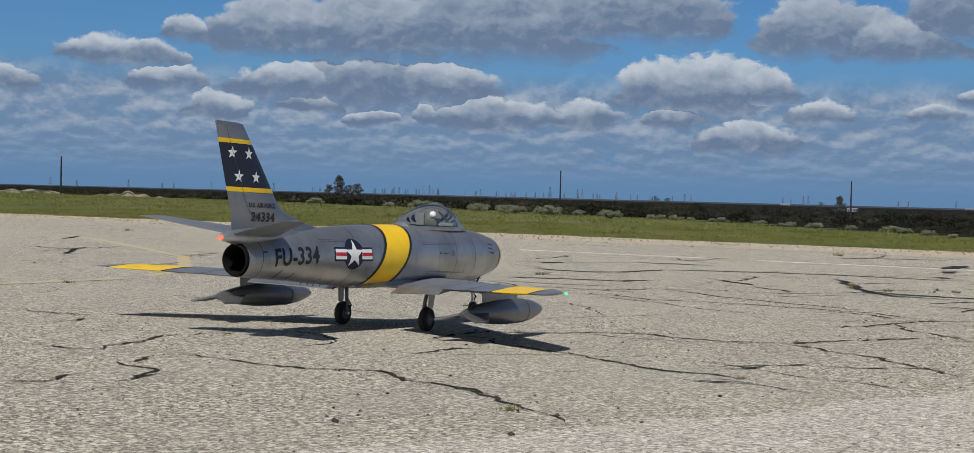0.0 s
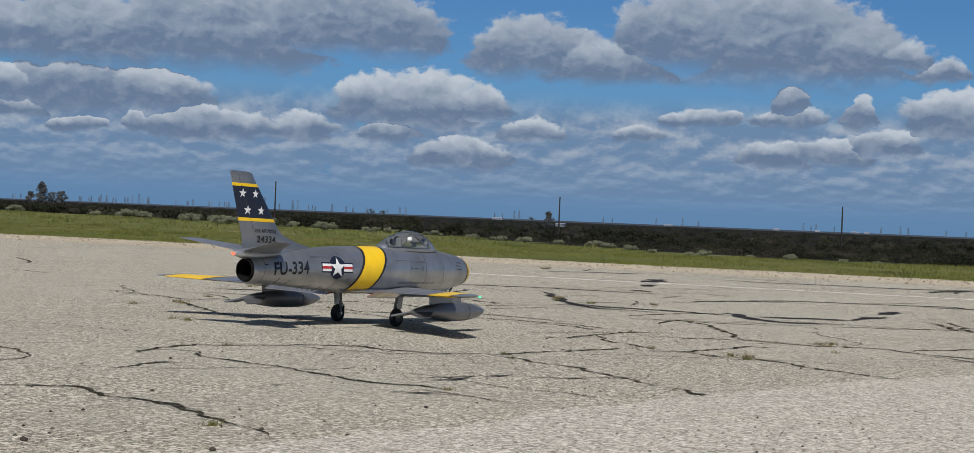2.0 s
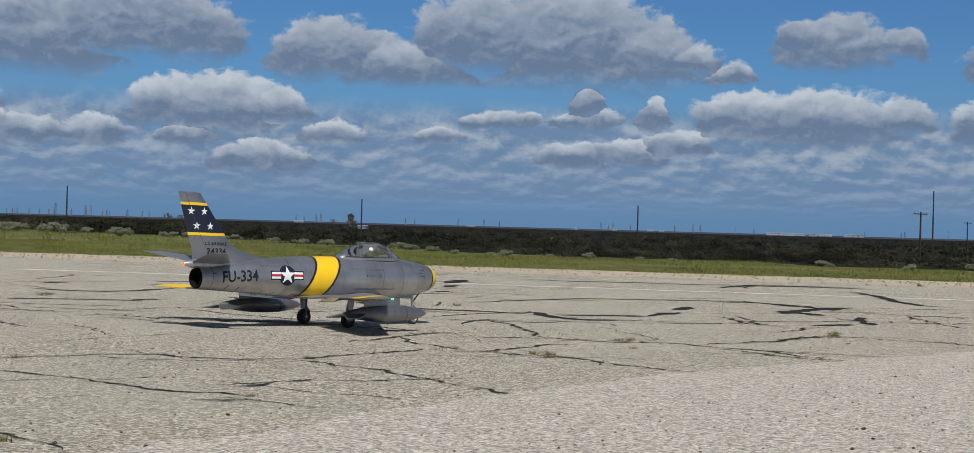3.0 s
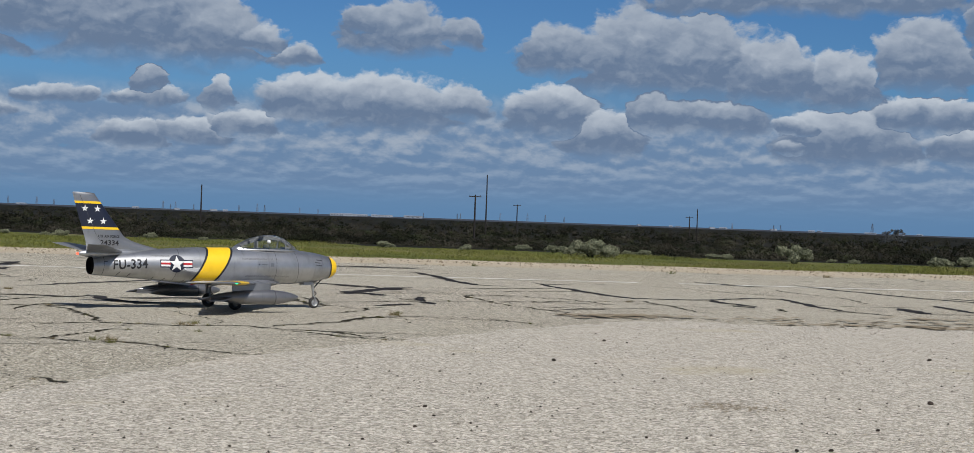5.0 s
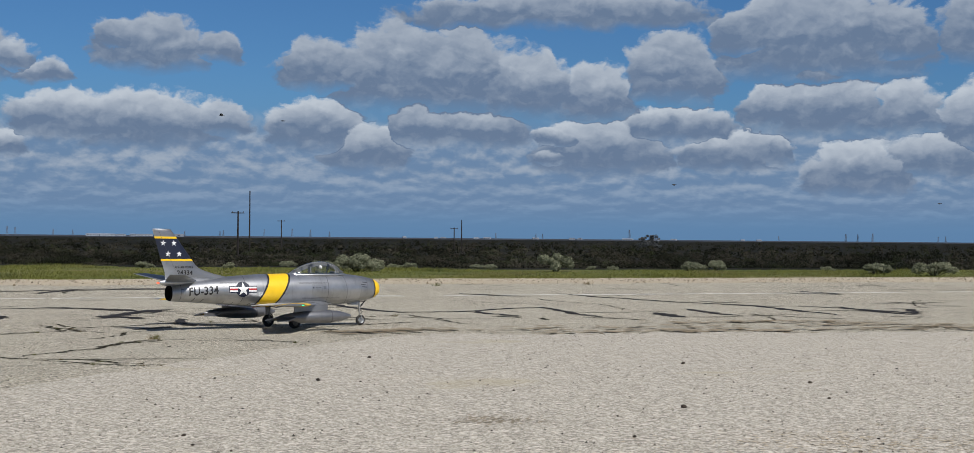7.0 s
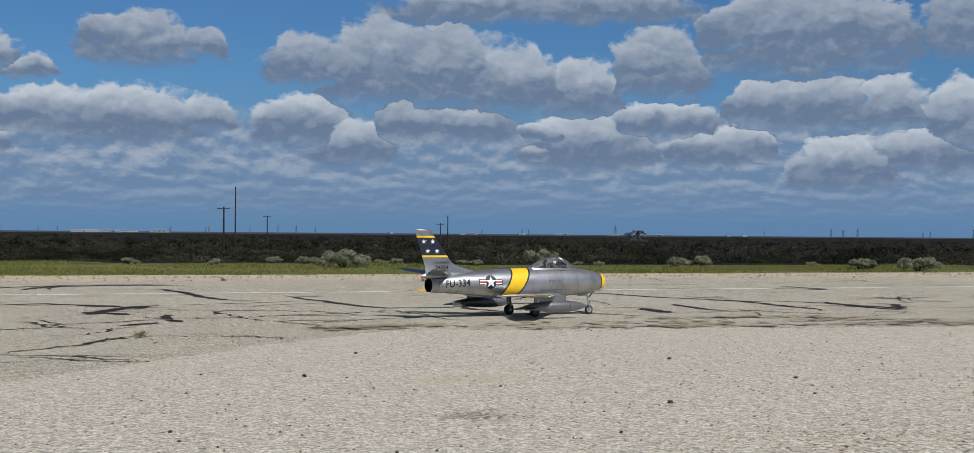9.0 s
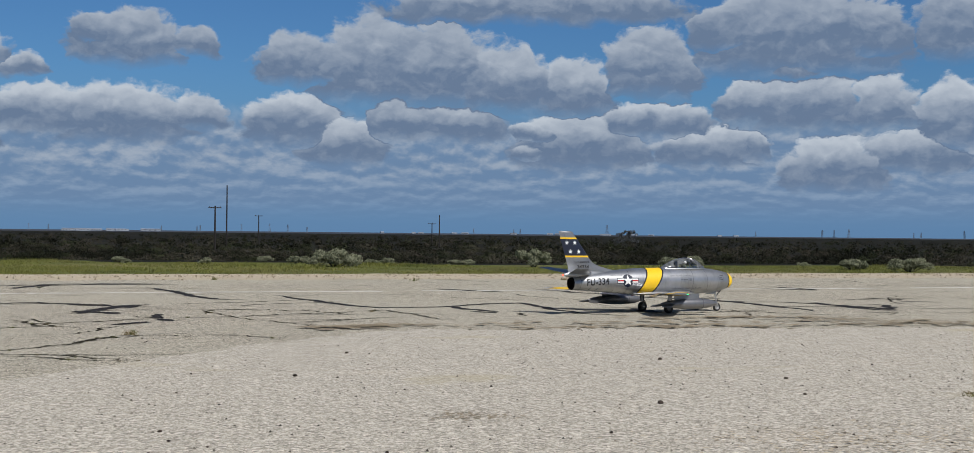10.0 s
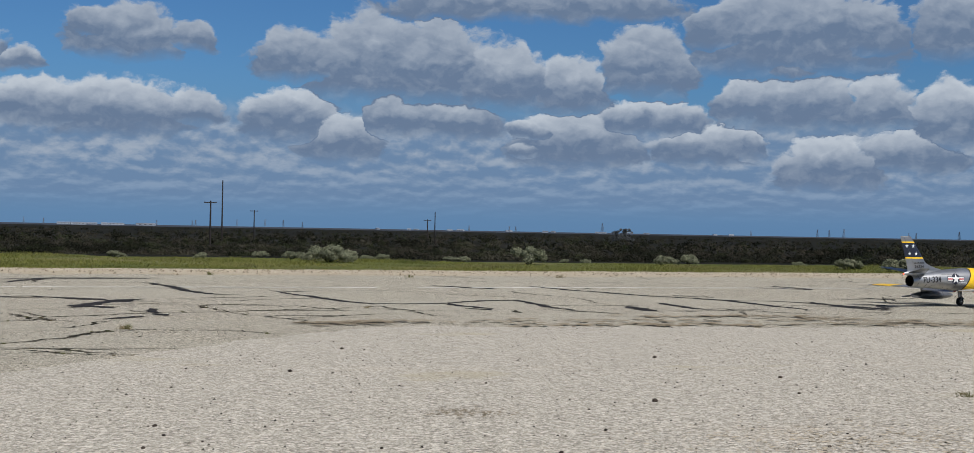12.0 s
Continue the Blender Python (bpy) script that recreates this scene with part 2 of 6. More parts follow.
def verge_look(n, p):
    c = n.mix(n.noise(p, 14.0, 4.0, 0.7), (0.30, 0.25, 0.175), (0.50, 0.435, 0.335))
    c = n.mix(n.ramp(n.noise(p, 3.2, 4.0, 0.7), 0.52, 0.72, 0.0, 0.7), c, (0.30, 0.255, 0.17))
    c = n.mix(n.ramp(n.noise(p, 60.0, 2.0), 0.58, 0.72), c, (0.62, 0.57, 0.48))
    c = n.mix(n.ramp(n.noise(p, 0.9, 3.0), 0.55, 0.72, 0.0, 0.45), c, (0.36, 0.31, 0.19))
    return c, {"rough": 0.95, "spec": 0.06, "height": n.noise(p, 40.0, 4.0), "strength": 0.7, "distance": 0.02}


def soil_look(n, p):
    c = n.mix(n.noise(p, 0.8, 5.0, 0.65), (0.060, 0.078, 0.022), (0.125, 0.130, 0.045))
    c = n.mix(n.ramp(n.noise(p, 0.12, 3.0), 0.5, 0.68, 0.0, 0.7), c, (0.19, 0.16, 0.085))
    return c, {"rough": 0.95, "spec": 0.06, "height": n.noise(p, 8.0, 5.0), "strength": 0.6, "distance": 0.05}


# soil under the brush, near black: a cloud's shadow painted into the colour
def shaded_scrub_soil_look(n, p):
    c = n.mix(n.noise(p, 0.05, 6.0, 0.7), (0.006, 0.007, 0.005), (0.018, 0.017, 0.012))
    c = n.mix(n.ramp(n.noise(p, 0.012, 4.0), 0.52, 0.66, 0.0, 0.6), c, (0.030, 0.027, 0.020))
    return c, {"rough": 0.95, "spec": 0.04}


# the most distant ground: blue air haze is mixed into its colour
def hazed_soil_look(n, p):
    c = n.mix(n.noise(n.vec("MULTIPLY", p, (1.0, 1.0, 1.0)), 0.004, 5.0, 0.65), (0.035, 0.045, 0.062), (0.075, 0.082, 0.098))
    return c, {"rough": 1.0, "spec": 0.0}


def leaf_look(dark, light, random_kind=island_of):
    def look_(n, p):
        c = n.mix(random_kind(n), dark, light)
        return n.mix(n.ramp(n.noise(p, 3.0, 3.0), 0.4, 0.7, 0.0, 0.4), c, tuple(v * 0.6 for v in dark)), {"rough": 0.75, "spec": 0.12}
    return look_


def meadow_look(n, p):
    c = n.mix(island_of(n), (0.062, 0.078, 0.014), (0.190, 0.186, 0.050))
    c = n.mix(n.ramp(n.noise(p, 0.22, 4.0, 0.65), 0.50, 0.68, 0.0, 0.75), c, (0.175, 0.150, 0.070))
    c = n.mix(n.ramp(n.noise(n.vec("ADD", p, (31.0, 17.0, 0.0)), 0.35, 4.0, 0.65), 0.52, 0.68, 0.0, 0.7), c, (0.040, 0.058, 0.014))
    return c, {"rough": 0.75, "spec": 0.12}


# leaf colour includes the cloud shadow over the plain
def shaded_scrub_leaf_look(n, p):
    c = n.mix(island_of(n), (0.004, 0.005, 0.003), (0.012, 0.0125, 0.007))
    # tan patches painted in for slopes the sun reaches
    c = n.mix(n.ramp(n.noise(p, 0.035, 5.0, 0.65), 0.47, 0.60, 0.0, 0.85), c, (0.060, 0.054, 0.040))
    c = n.mix(n.ramp(n.noise(n.vec("ADD", p, (90.0, 40.0, 0.0)), 0.07, 4.0, 0.65), 0.52, 0.64, 0.0, 0.8), c, (0.036, 0.044, 0.020))
    return c, {"rough": 0.8, "spec": 0.06}


def metal_look(base, dirt, spread=0.10):
    def look_(n, p):
        wide = n.noise(p, 2.6, 5.0, 0.6)
        streak = n.noise(n.vec("MULTIPLY", p, (3.0, 26.0, 3.0)), 1.0, 4.0, 0.6)
        fine = n.noise(p, 70.0, 3.0, 0.6)
        c = n.mix(n.ramp(wide, 0.38, 0.70), base, tuple(v * (1 - spread) for v in base))
        c = n.mix(n.ramp(streak, 0.56, 0.74, 0.0, 0.24), c, dirt)
        return c, {"rough": n.math("MULTIPLY_ADD", wide, 0.16, n.math("MULTIPLY_ADD", fine, 0.08, 0.26)), "height": fine, "strength": 0.04, "distance": 0.001}
    return look_


def paint_look(base, worn=0.12):
    def look_(n, p):
        wide = n.noise(p, 5.0, 5.0, 0.6)
        c = n.mix(n.ramp(wide, 0.40, 0.72, 0.0, 0.8), base, tuple(v * (1 - worn) for v in base))
        chips = n.noise(p, 55.0, 3.0, 0.6)
        c = n.mix(n.ramp(chips, 0.68, 0.73, 0.0, 0.7), c, tuple(0.55 * v + 0.02 for v in base))
        return c, {"rough": n.math("MULTIPLY_ADD", wide, 0.2, 0.30)}
    return look_


M = {
    "asphalt": surface("weathered_asphalt", asphalt_look),
    "gravel": surface("pale_gravel", gravel_look),
    "verge": surface("sandy_verge", verge_look),
    "soil": surface("grassy_soil", soil_look),
    "shaded_scrub_soil": surface("shaded_scrub_soil", shaded_scrub_soil_look),
    "hazed_soil": surface("hazed_plain", hazed_soil_look),
    "bank": surface("bare_bank", lambda n, p: (n.mix(n.ramp(n.noise(p, 0.35, 5.0, 0.65), 0.42, 0.58), (0.25, 0.21, 0.15), (0.05, 0.055, 0.028)), {"rough": 0.95, "spec": 0.04})),
    "crack": surface("weedy_crack", lambda n, p: (n.mix(n.ramp(n.noise(p, 34.0, 3.0, 0.65), 0.56, 0.70, 0.0, 0.8), n.mix(n.noise(p, 9.0, 3.0), (0.014, 0.012, 0.010), (0.055, 0.050, 0.034)), (0.20, 0.18, 0.135)), {"rough": 0.95, "spec": 0.04})),
    "tar": surface("tar_seal", lambda n, p: (n.mix(n.noise(p, 4.0, 4.0), (0.014, 0.013, 0.014), (0.045, 0.042, 0.040)), {"rough": 0.9, "spec": 0.1})),
    "sand": surface("loose_sand", lambda n, p: (n.mix(n.noise(p, 60.0, 4.0), (0.40, 0.33, 0.235), (0.58, 0.50, 0.38)), {"rough": 0.95, "spec": 0.04})),
    "dirt": surface("brown_dirt", lambda n, p: (n.mix(n.noise(p, 6.0, 5.0), (0.17, 0.132, 0.088), (0.36, 0.30, 0.21)), {"rough": 0.95, "spec": 0.04})),
    "line_white": surface("worn_white_paint", lambda n, p: (n.mix(n.ramp(n.noise(p, 5.0, 5.0, 0.7), 0.40, 0.62), (0.66, 0.64, 0.58), (0.40, 0.37, 0.31)), {"rough": 0.8})),
    "line_yellow": surface("worn_yellow_paint", lambda n, p: (n.mix(n.ramp(n.noise(p, 3.0, 5.0, 0.7), 0.36, 0.56), (0.50, 0.36, 0.13), (0.40, 0.365, 0.29)), {"rough": 0.85, "spec": 0.15})),
    "stone": surface("dark_stone", lambda n, p: (n.mix(random_of(n), (0.022, 0.017, 0.014), (0.075, 0.058, 0.045)), {"rough": 0.85, "spec": 0.15})),
    "pebble": surface("small_pebbles", lambda n, p: (n.mix(island_of(n), (0.03, 0.026, 0.022), (0.26, 0.23, 0.19)), {"rough": 0.9, "spec": 0.1})),
    "grass": surface("meadow_grass", meadow_look),
    "weed": surface("green_weed", leaf_look((0.066, 0.072, 0.022), (0.165, 0.155, 0.060))),
    "rubble": surface("pale_rubble", lambda n, p: (n.mix(island_of(n), (0.13, 0.10, 0.065), (0.46, 0.405, 0.315)), {"rough": 0.95, "spec": 0.05})),
    "dry_grass": surface("dry_weed", leaf_look((0.10, 0.080, 0.035), (0.22, 0.17, 0.095))),
    "sage": surface("sage_leaf", leaf_look((0.095, 0.106, 0.064), (0.245, 0.250, 0.165))),
    "scrub": surface("shaded_scrub_leaf", shaded_scrub_leaf_look),
    # leaves greyed and lightened to carry the haze of distance
    "tree": surface("hazed_tree_leaf", leaf_look((0.060, 0.066, 0.070), (0.120, 0.125, 0.122))),
    "wood": surface("pole_wood", lambda n, p: (n.mix(n.noise(n.vec("MULTIPLY", p, (9.0, 9.0, 0.7)), 1.0, 4.0), (0.014, 0.013, 0.013), (0.040, 0.036, 0.034)), {"rough": 0.9, "spec": 0.1})),
    # steel, wall and roof: bluish distance haze painted into the base colours
    "steel_far": surface("hazed_galvanised_steel", lambda n, p: (n.mix(n.noise(p, 0.3), (0.075, 0.10, 0.14), (0.115, 0.14, 0.18)), {"rough": 0.6})),
    "wall_far": surface("hazed_pale_wall", lambda n, p: (n.mix(n.noise(p, 0.4, 4.0), (0.20, 0.23, 0.28), (0.31, 0.34, 0.38)), {"rough": 0.8})),
    "roof_far": surface("hazed_grey_roof", lambda n, p: (n.mix(n.noise(p, 0.4, 4.0), (0.16, 0.19, 0.24), (0.24, 0.27, 0.32)), {"rough": 0.8})),
    "silver": surface("painted_silver", metal_look((0.49, 0.495, 0.505), (0.14, 0.135, 0.13), 0.30), metal=0.86),
    "silver_dull": surface("dull_silver", metal_look((0.31, 0.315, 0.325), (0.15, 0.15, 0.15), 0.18), metal=0.78),
    "wing": surface("wing_silver", lambda n, p: (lambda w: (n.mix(n.ramp(w, 0.4, 0.7), (0.29, 0.30, 0.32), (0.22, 0.225, 0.24)), {"rough": n.math("MULTIPLY_ADD", w, 0.18, 0.30)}))(n.noise(p, 6.0, 5.0, 0.6)), metal=0.6),
    "tank": surface("tank_silver", metal_look((0.25, 0.25, 0.26), (0.12, 0.12, 0.12), 0.18), metal=0.75),
    "yellow": surface("yellow_paint", paint_look((0.80, 0.50, 0.012))),
    "black": surface("black_paint", paint_look((0.014, 0.014, 0.016))),
    "navy": surface("navy_paint", paint_look((0.010, 0.014, 0.030))),
    "white": surface("white_paint", paint_look((0.72, 0.72, 0.70))),
    "red": surface("red_paint", paint_look((0.42, 0.022, 0.025))),
    "cockpit": surface("cockpit_grey", lambda n, p: (n.mix(n.noise(p, 30.0), (0.10, 0.105, 0.10), (0.18, 0.185, 0.18)), {"rough": 0.7})),
    # near-black colour of the jet pipe, inside and rim
    "pipe_black": surface("near_black_pipe", lambda n, p: (n.mix(n.noise(p, 12.0), (0.004, 0.004, 0.004), (0.012, 0.011, 0.010)), {"rough": 0.9, "spec": 0.05})),
    "dark": surface("dark_metal", lambda n, p: (n.mix(n.noise(p, 12.0), (0.018, 0.018, 0.018), (0.05, 0.048, 0.045)), {"rough": 0.55})),
    "rubber": surface("tyre_rubber", lambda n, p: (n.mix(n.noise(p, 20.0, 4.0), (0.010, 0.010, 0.010), (0.035, 0.033, 0.030)), {"rough": 0.8})),
    "alloy": surface("bare_alloy", lambda n, p: (n.mix(n.noise(p, 30.0, 4.0), (0.45, 0.45, 0.45), (0.62, 0.62, 0.62)), {"rough": 0.3}), metal=0.9),
    "rim": surface("dull_rim", lambda n, p: (n.mix(n.noise(p, 30.0, 4.0), (0.10, 0.10, 0.10), (0.22, 0.22, 0.22)), {"rough": 0.45}), metal=0.6),
    "seam": surface("panel_seam", lambda n, p: (n.mix(n.noise(p, 20.0), (0.05, 0.05, 0.055), (0.09, 0.09, 0.095)), {"rough": 0.6})),
    "cloth": surface("green_cloth", lambda n, p: (n.mix(n.noise(p, 40.0), (0.06, 0.07, 0.045), (0.11, 0.11, 0.075)), {"rough": 0.9, "spec": 0.1})),
    "bird": surface("dark_feathers", lambda n, p: (n.mix(n.noise(p, 40.0), (0.015, 0.015, 0.016), (0.04, 0.038, 0.036)), {"rough": 0.8})),
}


def glow(name, colour, power):
    m = bpy.data.materials.new(name)
    m.use_nodes = True
    n = Nodes(m.node_tree)
    n.add("ShaderNodeOutputMaterial", n.add("ShaderNodeEmission", (*colour, 1.0), power).outputs[0])
    return m


def clear_glass(name, tint):
    m = bpy.data.materials.new(name)
    m.use_nodes = True
    n = Nodes(m.node_tree)
    see = n.add("ShaderNodeBsdfTransparent", (*tint, 1.0))
    shine = n.add("ShaderNodeBsdfGlossy")
    n.put(shine, Roughness=0.06, Color=(0.95, 0.95, 0.95, 1.0))
    fresnel = n.add("ShaderNodeFresnel")
    n.put(fresnel, IOR=1.5)
    mixed = n.add("ShaderNodeMixShader", n.math("MULTIPLY_ADD", fresnel.outputs[0], 1.0, 0.035, clamp=True), see.outputs[0], shine.outputs[0])
    n.add("ShaderNodeOutputMaterial", mixed.outputs[0])
    return m


M["canopy"] = clear_glass("canopy_glass", (0.93, 0.94, 0.95))
M["green_light"] = glow("green_light", (0.05, 1.0, 0.35), 2.2)
M["red_light"] = glow("red_light", (1.0, 0.10, 0.05), 2.6)

# ================= helpers =================


def mesh_of(name, verts, faces, material, smooth=False):
    me = bpy.data.meshes.new(name)
    me.from_pydata([tuple(v) for v in verts], [], faces)
    if material:
        me.materials.append(material)
    if smooth:
        me.polygons.foreach_set("use_smooth", [True] * len(me.polygons))
    me.update()
    return me


def part(name, bm, material, parent, label="", smooth=False, sharp=40):
    """Links a bmesh as one mesh object under a thing or a part."""
    bmesh.ops.recalc_face_normals(bm, faces=bm.faces)
    me = bpy.data.meshes.new(name)
    if smooth:
        for f in bm.faces:
            f.smooth = True
        for e in bm.edges:
            if len(e.link_faces) == 2 and e.calc_face_angle(0.0) > radians(sharp):
                e.smooth = False
    bm.to_mesh(me)
    bm.free()
    me.materials.append(material)
    ob = new(name, me)
    ob.parent = parent
    if label:
        tagged(ob, label)
    return ob


def thing(name, label, category, group="", kind=""):
    return tagged(new(name), label, category, group, kind)


def box_bm(size, at=(0, 0, 0), bevel=0.0):
    bm = bmesh.new()
    bmesh.ops.create_cube(bm, size=1.0, matrix=Matrix.Translation(at) @ Matrix.Diagonal((*size, 1)))
    if bevel:
        bmesh.ops.bevel(bm, geom=bm.edges[:], offset=bevel, segments=2, profile=0.6, affect="EDGES")
    return bm


def tube_bm(points, radii, sides=12, caps=True):
    """A tube through points, with a radius at each."""
    bm = bmesh.new()
    rings = []
    pts = [Vector(p) for p in points]
    for i, p in enumerate(pts):
        d = (pts[min(i + 1, len(pts) - 1)] - pts[max(i - 1, 0)]).normalized()
        a = d.orthogonal().normalized()
        if i:
            a = (rings[-1][0].co - pts[i - 1])
            a = (a - d * a.dot(d)).normalized()
        b = d.cross(a)
        rings.append([bm.verts.new(p + radii[i] * (a * math.cos(2 * math.pi * k / sides) + b * math.sin(2 * math.pi * k / sides))) for k in range(sides)])
    for r0, r1 in zip(rings, rings[1:]):
        for k in range(sides):
            bm.faces.new((r0[k], r0[(k + 1) % sides], r1[(k + 1) % sides], r1[k]))
    if caps:
        bm.faces.new(rings[0][::-1])
        bm.faces.new(rings[-1])
    return bm


# ================= the lie of the land =================
TURN = 27.53                      # the runway's cross direction, clockwise from +y
SLOPE, RUNWAY_Z, BLEND = 0.025874, -0.4770, 0.042
EDGE, WHITE_LINE = 36.05, 26.54
CT, ST = math.cos(radians(TURN)), math.sin(radians(TURN))


def spot(u, v, z=0.0):
    """Along the runway u, across it v, to the world."""
    return Vector((u * CT + v * ST, -u * ST + v * CT, z))


def brow(u):
    """Where the grass ends and the land falls away."""
    f = min(max((u + 4.0) / 14.0, 0.0), 1.0)
    return 53.0 - 5.5 * f * f * (3 - 2 * f) - max(0.0, min(u, 45.0) - 15.0) * 0.20 + 75.0 * (1.0 - math.exp(-max(0.0, -(u + 6.0)) / 62.0)) + 1.6 * math.sin(u * 0.21) + 0.9 * math.sin(u * 0.53 + 1.0)


PLAIN_Z = -4.0


def rise_of(v, u=0.0):
    if v < EDGE:
        q = (-SLOPE * max(v, -60.0) - RUNWAY_Z) / BLEND
        return RUNWAY_Z + BLEND * (q if q > 30 else math.log1p(math.exp(q)))
    b = brow(u)
    s = min(max((v - b) / 90.0, 0.0), 1.0)
    return RUNWAY_Z + (PLAIN_Z - RUNWAY_Z) * s * s * (3 - 2 * s)


def land(u, v, above=0.0):
    return spot(u, v, rise_of(v, u) + above)


def build_ground():
    us = [-4700, -3000, -1800, -1100, -700, -450, -300, -220, -160, -120] + list(range(-95, 96, 5)) + [120, 160, 220, 300, 450, 700, 1100, 1800, 3000, 4700]
    vs = [-4700, -2500, -1200, -500, -200, -60, -30, -10, 0, 5, 10, 14, 16, 17, 18, 19, 20, 22, 25, 30, 34, EDGE, 40, 45, 48, 51, 54, 57, 61, 66, 72, 80, 90,
          102, 116, 132, 150, 175, 210, 260, 330, 430, 600, 900, 1400, 2200, 3400, 4800]
    verts = [land(u, v) for v in vs for u in us]
    faces, slots = [], []
    w = len(us)
    for j in range(len(vs) - 1):
        for i in range(w - 1):
            faces.append((j * w + i, j * w + i + 1, (j + 1) * w + i + 1, (j + 1) * w + i))
            um, vm = (us[i] + us[i + 1]) / 2, (vs[j] + vs[j + 1]) / 2
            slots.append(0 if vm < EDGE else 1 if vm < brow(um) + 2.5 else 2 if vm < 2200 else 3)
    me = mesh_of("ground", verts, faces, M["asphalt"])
    for key in ("soil", "shaded_scrub_soil", "hazed_soil"):
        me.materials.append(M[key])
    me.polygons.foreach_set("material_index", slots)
    tagged(new("ground", me), "cracked pale asphalt runway, grassy verge and scrub plain coloured as in cloud shadow", "ground", kind="structure")


build_ground()


def ribbon(points, width, rng, above, wander=0.55, step=0.06, taper=True, rough=0.0):
    """A flat band along a line on the ground, of uneven width and course."""
    pts = []
    for (u0, v0), (u1, v1) in zip(points, points[1:]):
        k = max(1, int(math.hypot(u1 - u0, v1 - v0) / step))
        pts += [(u0 + (u1 - u0) * i / k, v0 + (v1 - v0) * i / k) for i in range(k)]
    pts.append(points[-1])
    verts, drift, gap = [], 0.0, False
    for i, (u, v) in enumerate(pts):
        a, b = pts[max(i - 1, 0)], pts[min(i + 1, len(pts) - 1)]
        du, dv = b[0] - a[0], b[1] - a[1]
        l = math.hypot(du, dv) or 1.0
        drift = 0.72 * drift + rng.uniform(-1, 1) * (width * wander + rough * (0.010 + 0.0012 * max(v, 0.0)))
        end = min(1.0, 0.15 + 1.6 * min(i, len(pts) - 1 - i) / max(3, len(pts) * 0.3)) if taper else 1.0
        least = 0.2 if rough else 0.6
        if rough and rng.random() < (0.45 if gap else 0.07):
            gap = not gap
        open_width = width * end * (0.55 if gap else 1.0) * (0.42 + max(v, 1.0) / 12.0 if rough else 1.0)
        w = open_width * rng.uniform(least, 1.7 - least)
        w2 = open_width * rng.uniform(least, 1.7 - least)
        verts += [land(u - dv / l * (drift + w / 2), v + du / l * (drift + w / 2), above), land(u - dv / l * (drift - w2 / 2), v + du / l * (drift - w2 / 2), above)]
    return verts, [(2 * i, 2 * i + 1, 2 * i + 3, 2 * i + 2) for i in range(len(pts) - 1)]


def build_cracks():
    rng = random.Random(5)
    for kind, lines in CRACKS.items():
        width, above, name, label, material = {
            "hair": (0.033, 0.004, "crack", "narrow weedy crack in the pale asphalt", "crack"),
            "tar": (0.105, 0.006, "tar_seam", "thin dark tar seam in the asphalt", "tar"),
            "wide": (0.21, 0.008, "tar_patch", "broad dark tar seal over a crack in the asphalt", "tar")}[kind]
        for line in lines:
            size = width * rng.uniform(0.8, 1.2) * (1.0 if kind == "hair" else 0.25 + line[0][1] / (15.0 if kind == "tar" else 20.0))
            me = mesh_of(name, *(ribbon(line, size, rng, above, rough=1.0) if kind == "hair" else ribbon(line, size, rng, above, wander=0.30, step=0.12)), M[material])
            tagged(new(name, me), label, "crack", "cracks in the runway", "structure")
    # fine branching cracks between the large ones
    verts, faces = [], []
    for _ in range(150):
        v = 3.6 + 29.0 * rng.random() ** 1.2
        u = rng.uniform(-0.95, 0.85) * (v + 4.0)
        if v < 5.5 or v < 15.0 and u > -2.4 + (v - 4.0) * 0.62:
            continue
        way = rng.choice((0.1, 0.1, 1.45, 0.8, -0.5)) + rng.uniform(-0.35, 0.35)
        line = [(u, v)]
        for _ in range(rng.randint(2, 6)):
            way += rng.uniform(-0.5, 0.5)
            step = rng.uniform(0.15, 0.45) * (0.6 + v / 14.0)
            u, v = u + math.cos(way) * step, v + math.sin(way) * step
            line.append((u, v))
        v_, f_ = ribbon(line, rng.uniform(0.010, 0.030) * 0.8, rng, 0.003, rough=1.0)
        faces += [tuple(i + len(verts) for i in f) for f in f_]
        verts += v_
    # dark broken seams that run along the far half of the runway
    for _ in range(70):
        v = 14.0 + 20.0 * rng.random()
        u = rng.uniform(-0.75, 0.85) * (v + 3.0)
        if v < 16.5 and u > 3.0:
            continue
        way = rng.choice((0.05, 0.0, 1.2, -0.9)) + rng.uniform(-0.3, 0.3)
        line = [(u, v)]
        for _ in range(rng.randint(2, 5)):
            way += rng.uniform(-0.35, 0.35)
            step = rng.uniform(0.3, 0.8)
            u, v = u + math.cos(way) * step, v + math.sin(way) * step
            line.append((u, v))
        if v > EDGE - 4.0:
            continue
        v_, f_ = ribbon(line, rng.uniform(0.03, 0.10), rng, 0.003, wander=0.4)
        faces += [tuple(i + len(verts) for i in f) for f in f_]
        verts += v_
    tagged(new("fine_cracks", mesh_of("fine_cracks", verts, faces, M["crack"])), "web of fine cracks in the pale asphalt", "crack", kind="stuff")


